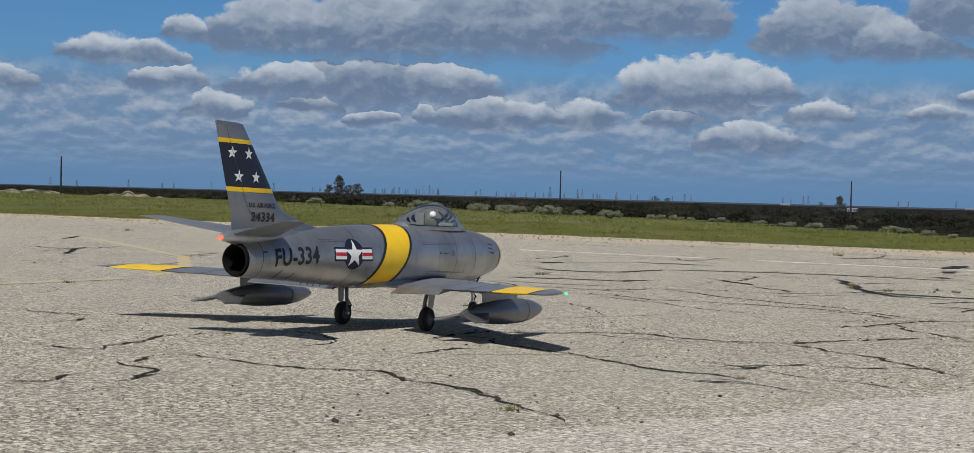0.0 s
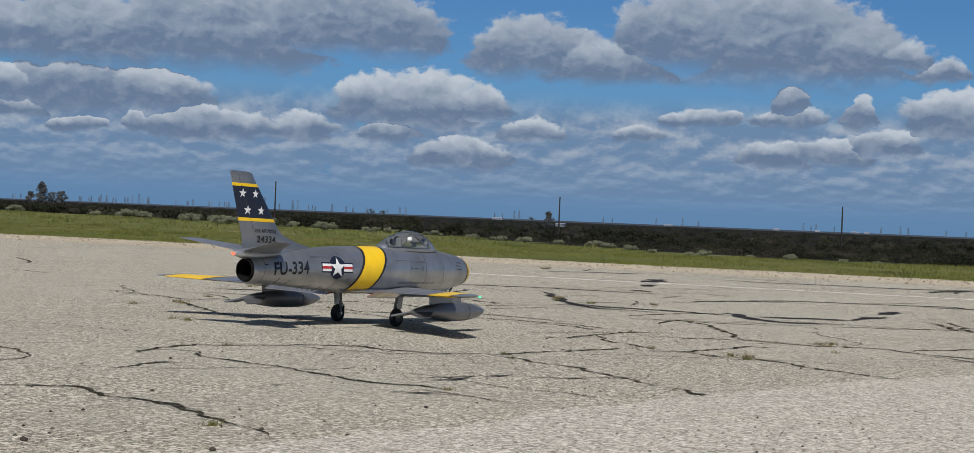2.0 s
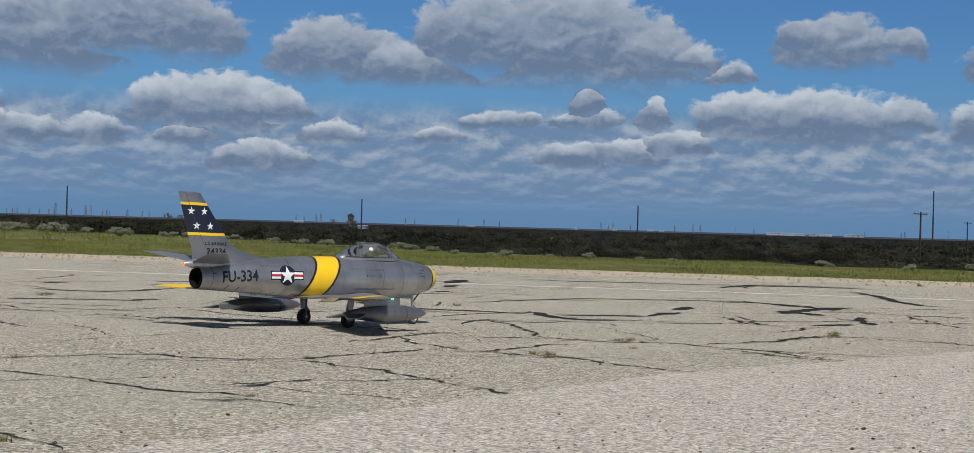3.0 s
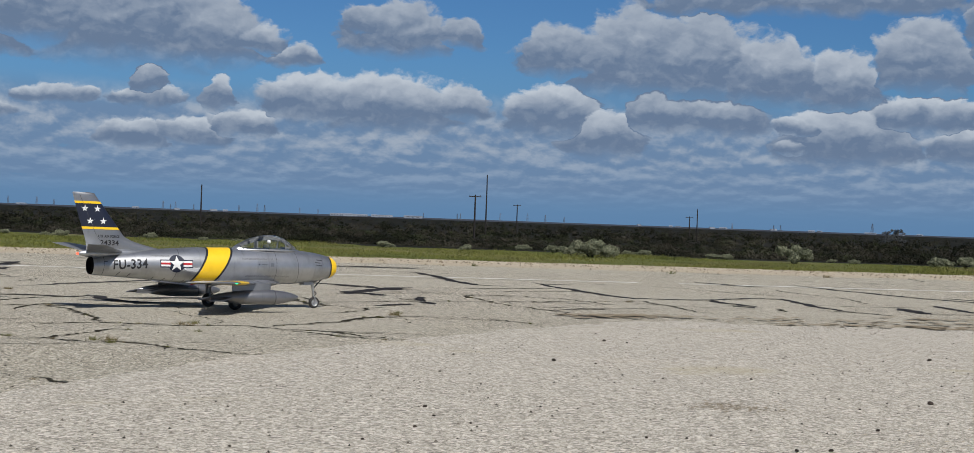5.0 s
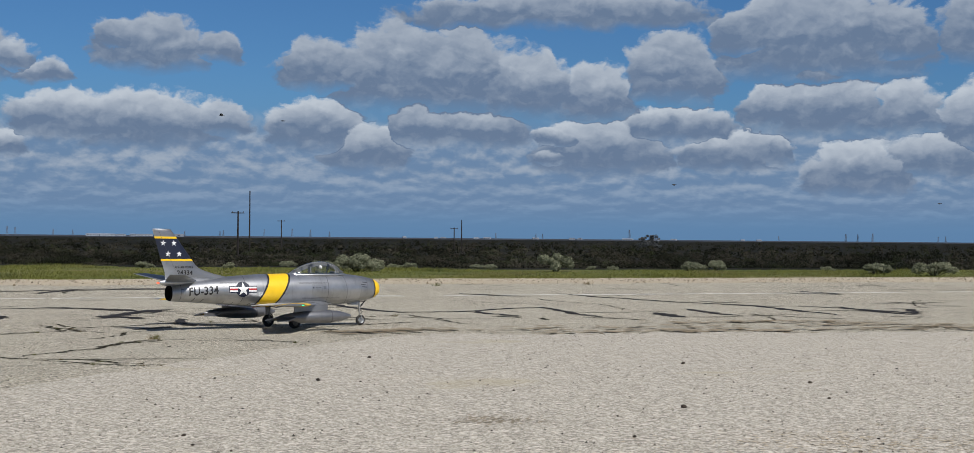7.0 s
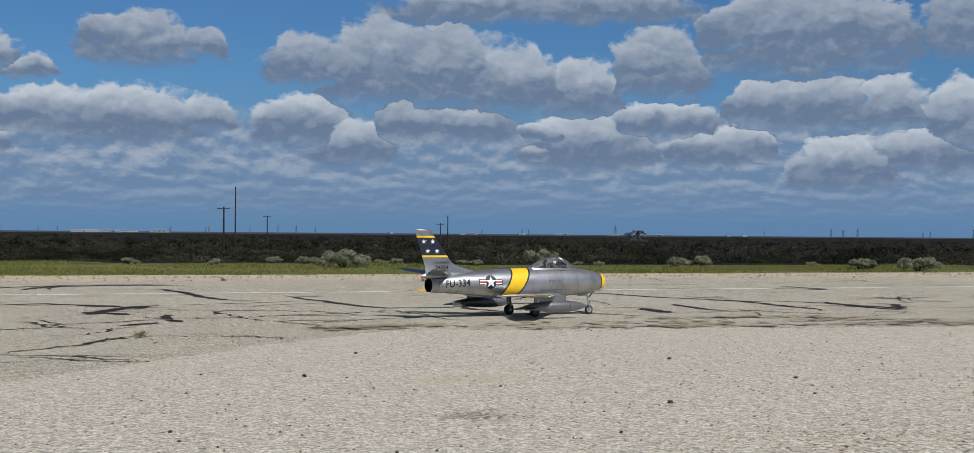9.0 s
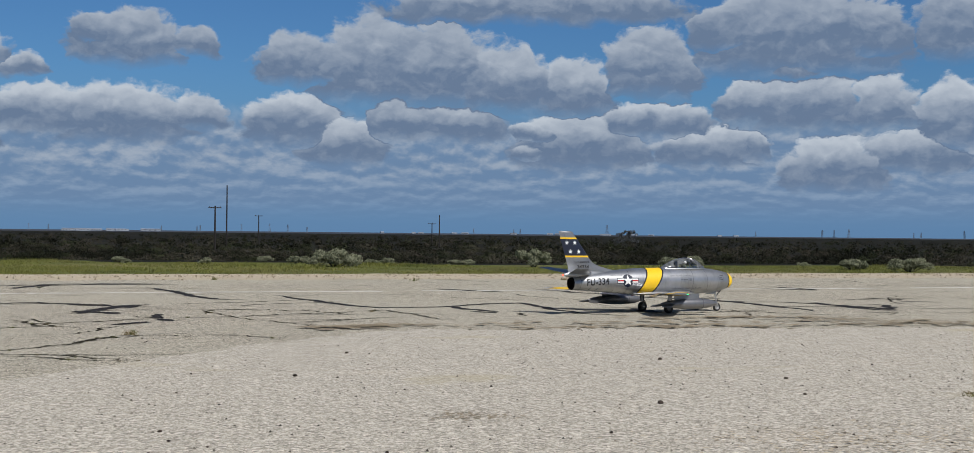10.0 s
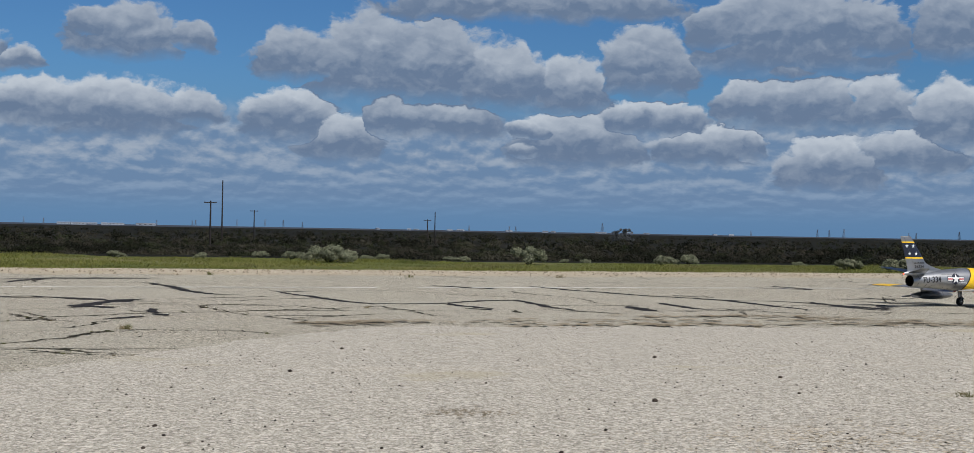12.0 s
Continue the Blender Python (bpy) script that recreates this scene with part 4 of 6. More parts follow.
def star_bm(r):
    bm = bmesh.new()
    c = bm.verts.new((0, 0, 0))
    rim = [bm.verts.new(((r if k % 2 == 0 else r * 0.4) * math.sin(math.pi * k / 5), (r if k % 2 == 0 else r * 0.4) * math.cos(math.pi * k / 5), 0)) for k in range(10)]
    for k in range(10):
        bm.faces.new((c, rim[k], rim[(k + 1) % 10]))
    return bm


def disc_bm(r, n=28):
    bm = bmesh.new()
    bmesh.ops.create_circle(bm, cap_ends=True, segments=n, radius=r)
    return bm


def rect_bm(w, h, cx=0.0, cy=0.0):
    bm = bmesh.new()
    bm.faces.new([bm.verts.new((cx + a * w / 2, cy + b * h / 2, 0)) for a, b in ((-1, -1), (1, -1), (1, 1), (-1, 1))])
    return bm


# the fin: lead and trail edges by height
def fin_lead(z):
    x = -9.49 - (z - 3.05) * 0.77
    if z < 2.78:
        x += (2.78 - z) ** 2 * 4.6
    return min(x, -7.3)


def fin_trail(z):
    return -10.88 - (z - 3.01) * 0.32 if z > 2.5 else -10.717 + (2.5 - z) * 0.1


def fin_thick(z):
    return 0.235 - 0.12 * (z - 2.1) / 2.25


def fin_half(x, z):
    lead, trail = fin_lead(z), fin_trail(z)
    f = min(max((x - lead) / (trail - lead), 0.0), 1.0)
    prof = ((0.0, 0.0), (0.02, 0.32), (0.08, 0.62), (0.2, 0.92), (0.36, 1.0), (0.55, 0.86), (0.75, 0.52), (0.9, 0.22), (1.0, 0.03))
    for (a, ha), (b, hb) in zip(prof, prof[1:]):
        if a <= f <= b:
            return (ha + (hb - ha) * (f - a) / (b - a)) * fin_thick(z) / 2
    return 0.0


def wing_at(y):
    """Lead, trail, height and thickness of the wing at a span."""
    f = (y - 0.55) / 5.1
    return -2.95 - 4.30 * f, -6.02 - 2.45 * f, 1.03 + 0.17 * f, 0.30 - 0.19 * f


def wing_height(x, y):
    lead, trail, z, t = wing_at(y)
    f = min(max((x - lead) / (trail - lead), 0.0), 1.0)
    prof = ((0.0, 0.0), (0.02, 0.32), (0.08, 0.62), (0.2, 0.92), (0.36, 1.0), (0.55, 0.86), (0.75, 0.52), (0.9, 0.22), (1.0, 0.03))
    for (a, ha), (b, hb) in zip(prof, prof[1:]):
        if a <= f <= b:
            return z + (ha + (hb - ha) * (f - a) / (b - a)) * t / 2
    return z


def wing_band(y0, y1, material_key, jet, side, name, label, proud=0.006):
    """A painted band over both faces of the wing."""
    rings = []
    for k in range(7):
        y = y0 + (y1 - y0) * k / 6
        lead, trail, z, t = wing_at(y)
        ring = []
        prof = ((0.0, 0.0), (0.02, 0.32), (0.08, 0.62), (0.2, 0.92), (0.36, 1.0), (0.55, 0.86), (0.75, 0.52), (0.9, 0.22), (1.0, 0.03))
        for f, h in prof:
            ring.append(at(lead + 0.006 + (trail - lead - 0.012) * f, side * y, z + h * t / 2 + proud))
        for f, h in prof[::-1]:
            ring.append(at(lead + 0.006 + (trail - lead - 0.012) * f, side * y, z - h * t / 2 - proud))
        rings.append(ring)
    return part(name, loft(rings), M[material_key], jet, label, smooth=True)


def build_wheel(jet, name, where, r, wide, rim_r):
    """A wheel whose own middle is its axle: tyre and rim are its parts."""
    hub = new(name)
    hub.parent = jet
    hub.location = at(*where)
    prof = ((-0.5, rim_r / r), (-0.5, 0.82), (-0.36, 0.95), (0.0, 1.0), (0.36, 0.95), (0.5, 0.82), (0.5, rim_r / r))
    n = 32
    rings = [[Vector((w * wide, r * q * math.cos(2 * math.pi * k / n), r * q * math.sin(2 * math.pi * k / n))) * JET_SCALE for w, q in prof] for k in range(n)]
    part("tyre", loft(rings + rings[:1], closed=False), M["rubber"], hub, "black rubber tyre", smooth=True)
    bm = bmesh.new()
    for s in (-1, 1):
        prof = ((0.5, 1.0), (0.46, 0.92), (0.3, 0.8), (0.34, 0.42), (0.5, 0.36), (0.5, 0.0))
        rows = [[bm.verts.new(Vector((s * w * wide * 0.98, rim_r * 1.02 * q * math.cos(2 * math.pi * k / n), rim_r * 1.02 * q * math.sin(2 * math.pi * k / n))) * JET_SCALE) for w, q in prof] for k in range(n)]
        for k in range(n):
            for j in range(len(prof) - 1):
                try:
                    bm.faces.new((rows[k][j], rows[k][j + 1], rows[(k + 1) % n][j + 1], rows[(k + 1) % n][j]))
                except ValueError:
                    pass
        for k in range(8):
            a = 2 * math.pi * k / 8
            bmesh.ops.create_cube(bm, size=1.0, matrix=Matrix.Translation(Vector((s * wide * 0.34, rim_r * 0.62 * math.cos(a), rim_r * 0.62 * math.sin(a))) * JET_SCALE) @ Matrix.Diagonal((0.03 * JET_SCALE, 0.04 * JET_SCALE, 0.04 * JET_SCALE, 1)))
    bmesh.ops.remove_doubles(bm, verts=bm.verts, dist=1e-6)
    part("rim", bm, M["alloy" if r < 0.26 else "rim"], hub, "alloy rim", smooth=True)
    return hub


def build_jet():
    jet = thing("model_jet", "large silver model jet fighter with yellow bands and navy starred fin", "model aeroplane")
    s_ = JET_SCALE
    # --- fuselage, with the open intake and the jet pipe ---
    xs = [0.0, -0.06, -0.12, -0.25, -0.4] + [-0.4 - 0.28 * k for k in range(1, 36)] + [-10.35, -10.5]
    rings = [body_ring(lambda z, x=x: x) for x in xs]
    part("fuselage", loft(rings), M["silver"], jet, "satin silver painted fuselage", smooth=True)
    lip = []
    for x, grow in ((-0.30, 0.008), (-0.18, 0.010), (-0.06, 0.012), (0.0, 0.006), (0.035, -0.02), (0.03, -0.06), (-0.06, -0.085), (-0.3, -0.09)):
        zc, hw, hh = body_at(min(x, 0.0))
        if grow < -0.05:
            zc, hw, hh = body_at(0.0)
        lip.append([at(x, (hw + grow) * math.cos(2 * math.pi * k / 64), zc + (hh + grow) * math.sin(2 * math.pi * k / 64)) for k in range(64)])
    part("nose_ring", loft(lip), M["yellow"], jet, "yellow nose ring round the intake", smooth=True)
    part("nose_stripe", loft([body_ring(lambda z: -0.30, 0.009), body_ring(lambda z: -0.36, 0.009)]), M["black"], jet, "thin black stripe", smooth=True)
    duct = [[at(x, r * 0.82 * math.cos(2 * math.pi * k / 32), 1.70 + 0.92 * r * math.sin(2 * math.pi * k / 32)) for k in range(32)] for x, r in ((-0.05, 0.262), (-0.5, 0.25), (-1.2, 0.24))]
    part("intake_duct", loft(duct, cap_last=True), M["dark"], jet, "dark intake duct", smooth=True)
    pipe = [[at(x, r * math.cos(2 * math.pi * k / 40), 1.61 + r * math.sin(2 * math.pi * k / 40)) for k in range(40)] for x, r in ((-10.38, 0.335), (-10.5, 0.33), (-10.56, 0.315), (-10.57, 0.285), (-10.5, 0.265), (-10.1, 0.26), (-9.4, 0.25))]
    part("jet_pipe", loft(pipe, cap_last=True), M["pipe_black"], jet, "dark open jet pipe", smooth=True)
    # --- the tail cone above the jet pipe ---
    cone = []
    for x, zc, hw, hh in ((-8.2, 2.12, 0.10, 0.06), (-8.8, 2.12, 0.20, 0.14), (-9.5, 2.08, 0.23, 0.20), (-10.2, 2.06, 0.20, 0.20), (-10.7, 2.06, 0.13, 0.13), (-10.95, 2.06, 0.06, 0.07), (-11.0, 2.06, 0.02, 0.03)):
        cone.append([at(x, hw * math.cos(2 * math.pi * k / 24), zc + hh * math.sin(2 * math.pi * k / 24)) for k in range(24)])
    part("tail_cone", loft(cone, cap_first=True, cap_last=True), M["silver"], jet, smooth=True)
    part("tail_light", loft([[at(x, r * math.cos(2 * math.pi * k / 12), 2.05 + r * math.sin(2 * math.pi * k / 12)) for k in range(12)] for x, r in ((-10.96, 0.040), (-11.02, 0.046), (-11.06, 0.024))], cap_first=True, cap_last=True), M["red_light"], jet, "glowing red tail light", smooth=True)
    # --- fin ---
    heights = [2.1, 2.2, 2.3, 2.4, 2.5, 2.6, 2.7, 2.8, 3.0, 3.4, 3.8, 4.1, 4.24, 4.31, 4.335]
    fin = [(z, fin_lead(z) - (0.0, 0.0, 0.16)[(z > 4.3) + (z > 4.32)], fin_trail(z) + (0.05 if z > 4.32 else 0.0), 0, fin_thick(z) * (1.0 if z < 4.25 else 0.8 if z < 4.32 else 0.35)) for z in heights]
    part("fin", slab(fin, 0, "z"), M["silver_dull"], jet, "swept silver fin", smooth=True)
    for z0, z1, key, name, label in ((2.97, 3.06, "yellow", "fin_stripe", "yellow stripe"), (3.06, 3.92, "navy", "fin_panel", "navy panel of the fin"), (3.92, 4.005, "yellow", "fin_stripe", "yellow stripe")):
        rows = [(z0 + (z1 - z0) * k / 4, fin_lead(z0 + (z1 - z0) * k / 4) + 0.007, fin_trail(z0 + (z1 - z0) * k / 4) - 0.004, 0, fin_thick(z0 + (z1 - z0) * k / 4) + 0.014) for k in range(5)]
        part(name, slab(rows, 0, "z"), M[key], jet, label, smooth=True)
    for left in (False, True):
        for z, fs in ((3.73, (0.27, 0.70)), (3.27, (0.28, 0.66))):
            for f in fs:
                cx = fin_trail(z) + (fin_lead(z) - fin_trail(z)) * f
                part("star", decal_bm(star_bm(0.135), lambda a, b, cx=cx: cx + a, lambda a, b, z=z: z + b, left, 0.014, fin=True), M["white"], jet, "white star")
        flip = -1.0 if left else 1.0
        for words, size, cx, cz, squeeze in (("U.S. AIR FORCE", 0.135, -9.86, 2.71, 0.86), ("24334", 0.262, -9.83, 2.47, 1.04)):
            shape = text_bm(words, size, 1.05)
            part("lettering", decal_bm(shape, lambda a, b, cx=cx, q=squeeze: cx + flip * a * q, lambda a, b, cz=cz: cz + b, left, 0.012, fin=True), M["black"], jet, "black lettering")
    # the rudder's hinge line
    for left in (False, True):
        bm = bmesh.new()
        prev = None
        for k in range(13):
            z = 2.35 + 1.9 * k / 12
            x = fin_trail(z) + (fin_lead(z) - fin_trail(z)) * 0.29
            y = (fin_half(x, z) + 0.016) * (1 if left else -1)
            pair = (bm.verts.new(at(x - 0.006, y, z)), bm.verts.new(at(x + 0.006, y, z)))
            if prev:
                bm.faces.new((prev[0], prev[1], pair[1], pair[0]))
            prev = pair
        part("rudder_seam", bm, M["seam"], jet)
    # --- tailplanes ---
    for side in (-1, 1):
        rows = [(side * y, lead, trail, z, t) for y, lead, trail, z, t in ((0.08, -9.25, -10.72, 2.13, 0.17), (0.9, -9.93, -11.02, 2.265, 0.12), (1.7, -10.58, -11.29, 2.40, 0.08), (1.83, -10.80, -11.33, 2.42, 0.03))]
        part("tailplane", slab(rows, 0, "y"), M["wing"], jet, "swept tailplane", smooth=True)
    # --- wings ---
    for side in (-1, 1):
        ys = (0.45, 0.8, 1.2, 1.7, 2.2, 2.62)
        cut = lambda y: wing_at(y)[0] + (wing_at(y)[1] - wing_at(y)[0]) * 0.77
        inner = [(side * y, wing_at(y)[0], cut(y), wing_at(y)[2], wing_at(y)[3]) for y in ys]
        outer = [(side * y, *wing_at(y)) for y in (2.62, 3.4, 4.2, 5.1, 5.65)] + [(side * 5.82, wing_at(5.82)[0] - 0.14, wing_at(5.82)[1], wing_at(5.82)[2], 0.07), (side * 5.89, wing_at(5.89)[0] - 0.5, wing_at(5.89)[1] + 0.05, wing_at(5.89)[2], 0.02)]
        part("wing", slab(inner, 0, "y"), M["wing"], jet, "swept silver inner wing", smooth=True)
        part("wing_panel", slab(outer, 0, "y"), M["wing"], jet, "swept silver outer wing", smooth=True)
        wing_band(4.38, 5.48, "yellow", jet, side, "wing_band", "yellow band round the wing")
        wing_band(4.33, 4.38, "black", jet, side, "wing_edge", "thin black edge")
        wing_band(5.48, 5.53, "black", jet, side, "wing_edge", "thin black edge")
        flap = []
        for y in (0.82, 1.5, 2.58):
            lead, trail, z, t = wing_at(y)
            c = cut(y)
            drop = math.sin(radians(13)) * (c - trail)
            flap.append([at(c + 0.02, side * y, z + 0.055), at((c + trail) / 2 + 0.03, side * y, z + 0.05 - drop * 0.5), at(trail + 0.06, side * y, z - drop + 0.01), at(trail + 0.06, side * y, z - drop - 0.01), at((c + trail) / 2, side * y, z - 0.04 - drop * 0.5), at(c + 0.02, side * y, z - 0.06)])
        flap_ob = part("flap", loft(flap, True, True, True), M["silver"], jet, "lowered wing flap")
        for ring in (flap[0],):
            shift = at(0, -side * 0.012, 0) - at(0, 0, 0)
            part("flap_end", loft([[p + shift for p in ring], [p + shift * 0.2 for p in ring]], True, True, True), M["red"], flap_ob, "red flap end")
        # fence-like seam lines across the wing's top
        for y in (2.62, 3.55):
            bm = bmesh.new()
            prev = None
            for k in range(12):
                lead, trail = wing_at(y)[:2]
                x = lead + (trail - lead) * (0.04 + 0.94 * k / 11)
                pair = [bm.verts.new(at(x, side * (y + d), wing_height(x, y) + 0.006)) for d in (-0.012, 0.012)]
                if prev:
                    bm.faces.new((prev[0], prev[1], pair[1], pair[0]))
                prev = pair
            part("wing_seam", bm, M["seam"], jet)
        bm = bmesh.new()
        prev = None
        for k in range(16):
            y = 0.9 + 4.7 * k / 15
            lead, trail = wing_at(y)[:2]
            x = lead + (trail - lead) * 0.17
            pair = [bm.verts.new(at(x + d, side * y, wing_height(x, y) + 0.007)) for d in (-0.012, 0.012)]
            if prev:
                bm.faces.new((prev[0], prev[1], pair[1], pair[0]))
            prev = pair
        part("slat_seam", bm, M["seam"], jet)
        # wing root fillet
        fil = []
        for x, out_, up in ((-2.7, 0.02, 0.02), (-3.3, 0.12, 0.09), (-4.2, 0.20, 0.16), (-5.2, 0.20, 0.15), (-6.1, 0.14, 0.10), (-6.8, 0.03, 0.03)):
            b = side_of(x, 1.05)
            fil.append([at(x, side * (b - 0.12), 0.98), at(x, side * (b + out_ + 0.05), 1.02), at(x, side * (b + out_ * 0.4), 1.10 + up * 0.35), at(x, side * (b + 0.03), 1.16 + up), at(x, side * (b - 0.12), 1.16 + up)])
        part("wing_fillet", loft(fil, True, True, True), M["silver"], jet, smooth=True, sharp=80)
        # tip light
        key = "green_light" if side < 0 else "red_light"
        part("tip_light", loft([[at(-7.44 + d, side * (5.83 + r * math.cos(2 * math.pi * k / 10)), 1.19 + r * math.sin(2 * math.pi * k / 10)) for k in range(10)] for d, r in ((-0.05, 0.012), (-0.02, 0.026), (0.02, 0.026), (0.05, 0.012))], cap_first=True, cap_last=True), M[key], jet, "glowing %s tip light" % ("green" if side < 0 else "red"), smooth=True)
        # --- drop tank on its pylon ---
        ty, tz = 3.30, 0.60
        prof = ((-3.50, 0.015), (-3.56, 0.07), (-3.75, 0.14), (-4.1, 0.22), (-4.6, 0.275), (-5.2, 0.285), (-5.8, 0.265), (-6.4, 0.205), (-6.9, 0.125), (-7.15, 0.06), (-7.25, 0.015))
        tank = part("drop_tank", loft([[at(x, side * (ty + r * math.cos(2 * math.pi * k / 32)), tz + r * math.sin(2 * math.pi * k / 32)) for k in range(32)] for x, r in prof], cap_first=True, cap_last=True), M["tank"], jet, "dull silver teardrop drop tank", smooth=True)
        part("tank_seam", loft([[at(x, side * (ty + r * math.cos(2 * math.pi * k / 32)), tz + r * math.sin(2 * math.pi * k / 32)) for k in range(32)] for x, r in ((-4.595, 0.279), (-4.63, 0.280))]), M["seam"], tank)
        for s2 in (-1, 1):
            bm = bmesh.new()
            top = [at(-6.35, side * ty + s2 * 0.20, tz + 0.005), at(-6.90, side * ty + s2 * 0.50, tz - 0.12), at(-7.46, side * ty + s2 * 0.50, tz - 0.12), at(-7.2, side * ty + s2 * 0.05, tz + 0.005)]
            a = [bm.verts.new(p + at(0, 0, 0.022) - at(0, 0, 0)) for p in top]
            b = [bm.verts.new(p - at(0, 0, 0.022) + at(0, 0, 0)) for p in top]
            bm.faces.new(a)
            bm.faces.new(b[::-1])
            for k in range(4):
                bm.faces.new((a[k], b[k], b[(k + 1) % 4], a[(k + 1) % 4]))
            part("tank_fin", bm, M["tank"], tank, "flat tank fin")
        rows = [(z, lead, trail, 0, t) for z, lead, trail, t in ((0.78, -4.72, -6.30, 0.14), (0.95, -4.70, -6.32, 0.13), (1.12, -4.70, -6.35, 0.13))]
        pyl = slab(rows, 0, "z")
        bmesh.ops.translate(pyl, verts=pyl.verts, vec=at(0, side * ty, 0) - at(0, 0, 0))
        part("pylon", pyl, M["silver_dull"], jet, "tank pylon", smooth=True)
        # --- main leg ---
        gy = side * 1.17
        part("main_leg", tube_bm([at(-5.0, gy * 0.98, 1.05), at(-5.06, gy * 0.93, 0.62), at(-5.08, gy * 0.90, 0.30)], [0.045 * s_, 0.045 * s_, 0.034 * s_], 14), M["rim"], jet, "grey main gear leg", smooth=True)
        part("axle", tube_bm([at(-5.08, gy * 0.86, 0.28), at(-5.08, gy, 0.28)], [0.035 * s_] * 2, 12), M["alloy"], jet, smooth=True)
        part("torque_link", tube_bm([at(-5.02, gy * 0.93, 0.62), at(-4.88, gy * 0.92, 0.46), at(-5.04, gy * 0.90, 0.32)], [0.022 * s_] * 3, 8), M["dark"], jet)
        door = bmesh.new()
        pts = [at(-4.90, gy * 1.08, 1.00), at(-5.18, gy * 1.08, 1.00), at(-5.15, gy * 1.06, 0.56), at(-4.98, gy * 1.06, 0.54)]
        a = [door.verts.new(p) for p in pts]
        b = [door.verts.new(p + at(0, side * 0.03, 0) - at(0, 0, 0)) for p in pts]
        door.faces.new(a)
        door.faces.new(b[::-1])
        for k in range(4):
            door.faces.new((a[k], b[k], b[(k + 1) % 4], a[(k + 1) % 4]))
        part("gear_door", door, M["silver_dull"], jet, "hanging gear door")
    # --- fuselage bands ---
    rear = lambda z, d=0.0: -6.66 + (z - 0.95) * 0.545 + d
    front = lambda z, d=0.0: -5.79 + (z - 0.95) * 0.60 + d
    steps = 8
    rows = [body_ring(lambda z, f=f: rear(z) * (1 - f) + front(z) * f, 0.006) for f in [k / steps for k in range(steps + 1)]]
    part("body_band", loft(rows), M["yellow"], jet, "yellow band round the fuselage", smooth=True)
    for edge in (rear, front):
        d0, d1 = (-0.09, 0.0) if edge is rear else (0.0, 0.09)
        part("band_edge", loft([body_ring(lambda z: edge(z, d0), 0.009), body_ring(lambda z: edge(z, d1), 0.009)]), M["black"], jet, "black edge of the yellow band", smooth=True)
    # --- seams round the fuselage ---
    for x_of in (lambda z: -2.02 - (z - 1.7) * 0.10, lambda z: -7.28 + (z - 1.7) * 0.16, lambda z: -10.12 + (z - 1.7) * 0.05, lambda z: -3.05 + (z - 1.7) * 0.02):
        part("body_seam", loft([body_ring(lambda z: x_of(z) - 0.008, 0.004), body_ring(lambda z: x_of(z) + 0.008, 0.004)]), M["seam"], jet, smooth=True)
    # --- markings on both sides ---
    for left in (False, True):
        flip = -1.0 if left else 1.0
        shape = text_bm("FU-334", 0.50, 1.06)
        part("lettering", decal_bm(shape, lambda a, b: -9.13 + flip * a * 0.84, lambda a, b: 1.68 + b + flip * a * 0.045, left, 0.008), M["black"], jet, "black code letters")
        for bm, key, proud, name, label in (
                (rect_bm(1.30, 0.30), "navy", 0.008, "roundel_bar", "navy bar of the roundel"), (disc_bm(0.335), "navy", 0.010, "roundel", "navy disc of the roundel"),
                (rect_bm(0.36, 0.22, -0.44), "white", 0.013, "roundel_bar", "white bar"), (rect_bm(0.36, 0.22, 0.44), "white", 0.013, "roundel_bar", "white bar"),
                (rect_bm(0.36, 0.075, -0.44), "red", 0.016, "roundel_stripe", "red stripe"), (rect_bm(0.36, 0.075, 0.44), "red", 0.016, "roundel_stripe", "red stripe"),
                (star_bm(0.315), "white", 0.018, "star", "white star")):
            part(name, decal_bm(bm, lambda a, b: -7.34 + flip * a, lambda a, b: 1.75 + b, left, proud, cuts=6), M[key], jet, label)
        # gun ports, vents and small stencils
        for x, z, w, h, lean in ((-0.95, 2.00, 0.30, 0.035, -0.1), (-1.05, 1.90, 0.26, 0.035, -0.1), (-0.98, 1.79, 0.30, 0.035, -0.1)):
            part("gun_port", decal_bm(rect_bm(w, h), lambda a, b, x=x: x + a, lambda a, b, z=z, l=lean: z + b + l * a, left, 0.006, cuts=4), M["seam"], jet, "dark gun slot")
        for x, z in ((-9.55, 1.33), (-9.15, 1.27), (-8.2, 1.15), (-7.75, 1.11), (-6.95, 1.06)):
            part("vent", decal_bm(rect_bm(0.035, 0.16), lambda a, b, x=x: x + a + b * 0.7, lambda a, b, z=z: z + b, left, 0.007, cuts=4), M["black"], jet, "small dark vent")
        # access panels: thin outlines on the skin
        for x0, x1, z0, z1 in ((-4.6, -3.1, 1.98, 2.02), (-4.4, -2.4, 1.30, 1.335), (-8.35, -7.6, 2.02, 2.05), (-6.9, -6.75, 1.4, 1.44)):
            bars = [((x0 + x1) / 2, z0, x1 - x0, 0.008), ((x0 + x1) / 2, z1, x1 - x0, 0.008)]
            if z1 - z0 > 0.1:
                bars += [(x0, (z0 + z1) / 2, 0.012, z1 - z0), (x1, (z0 + z1) / 2, 0.012, z1 - z0)]
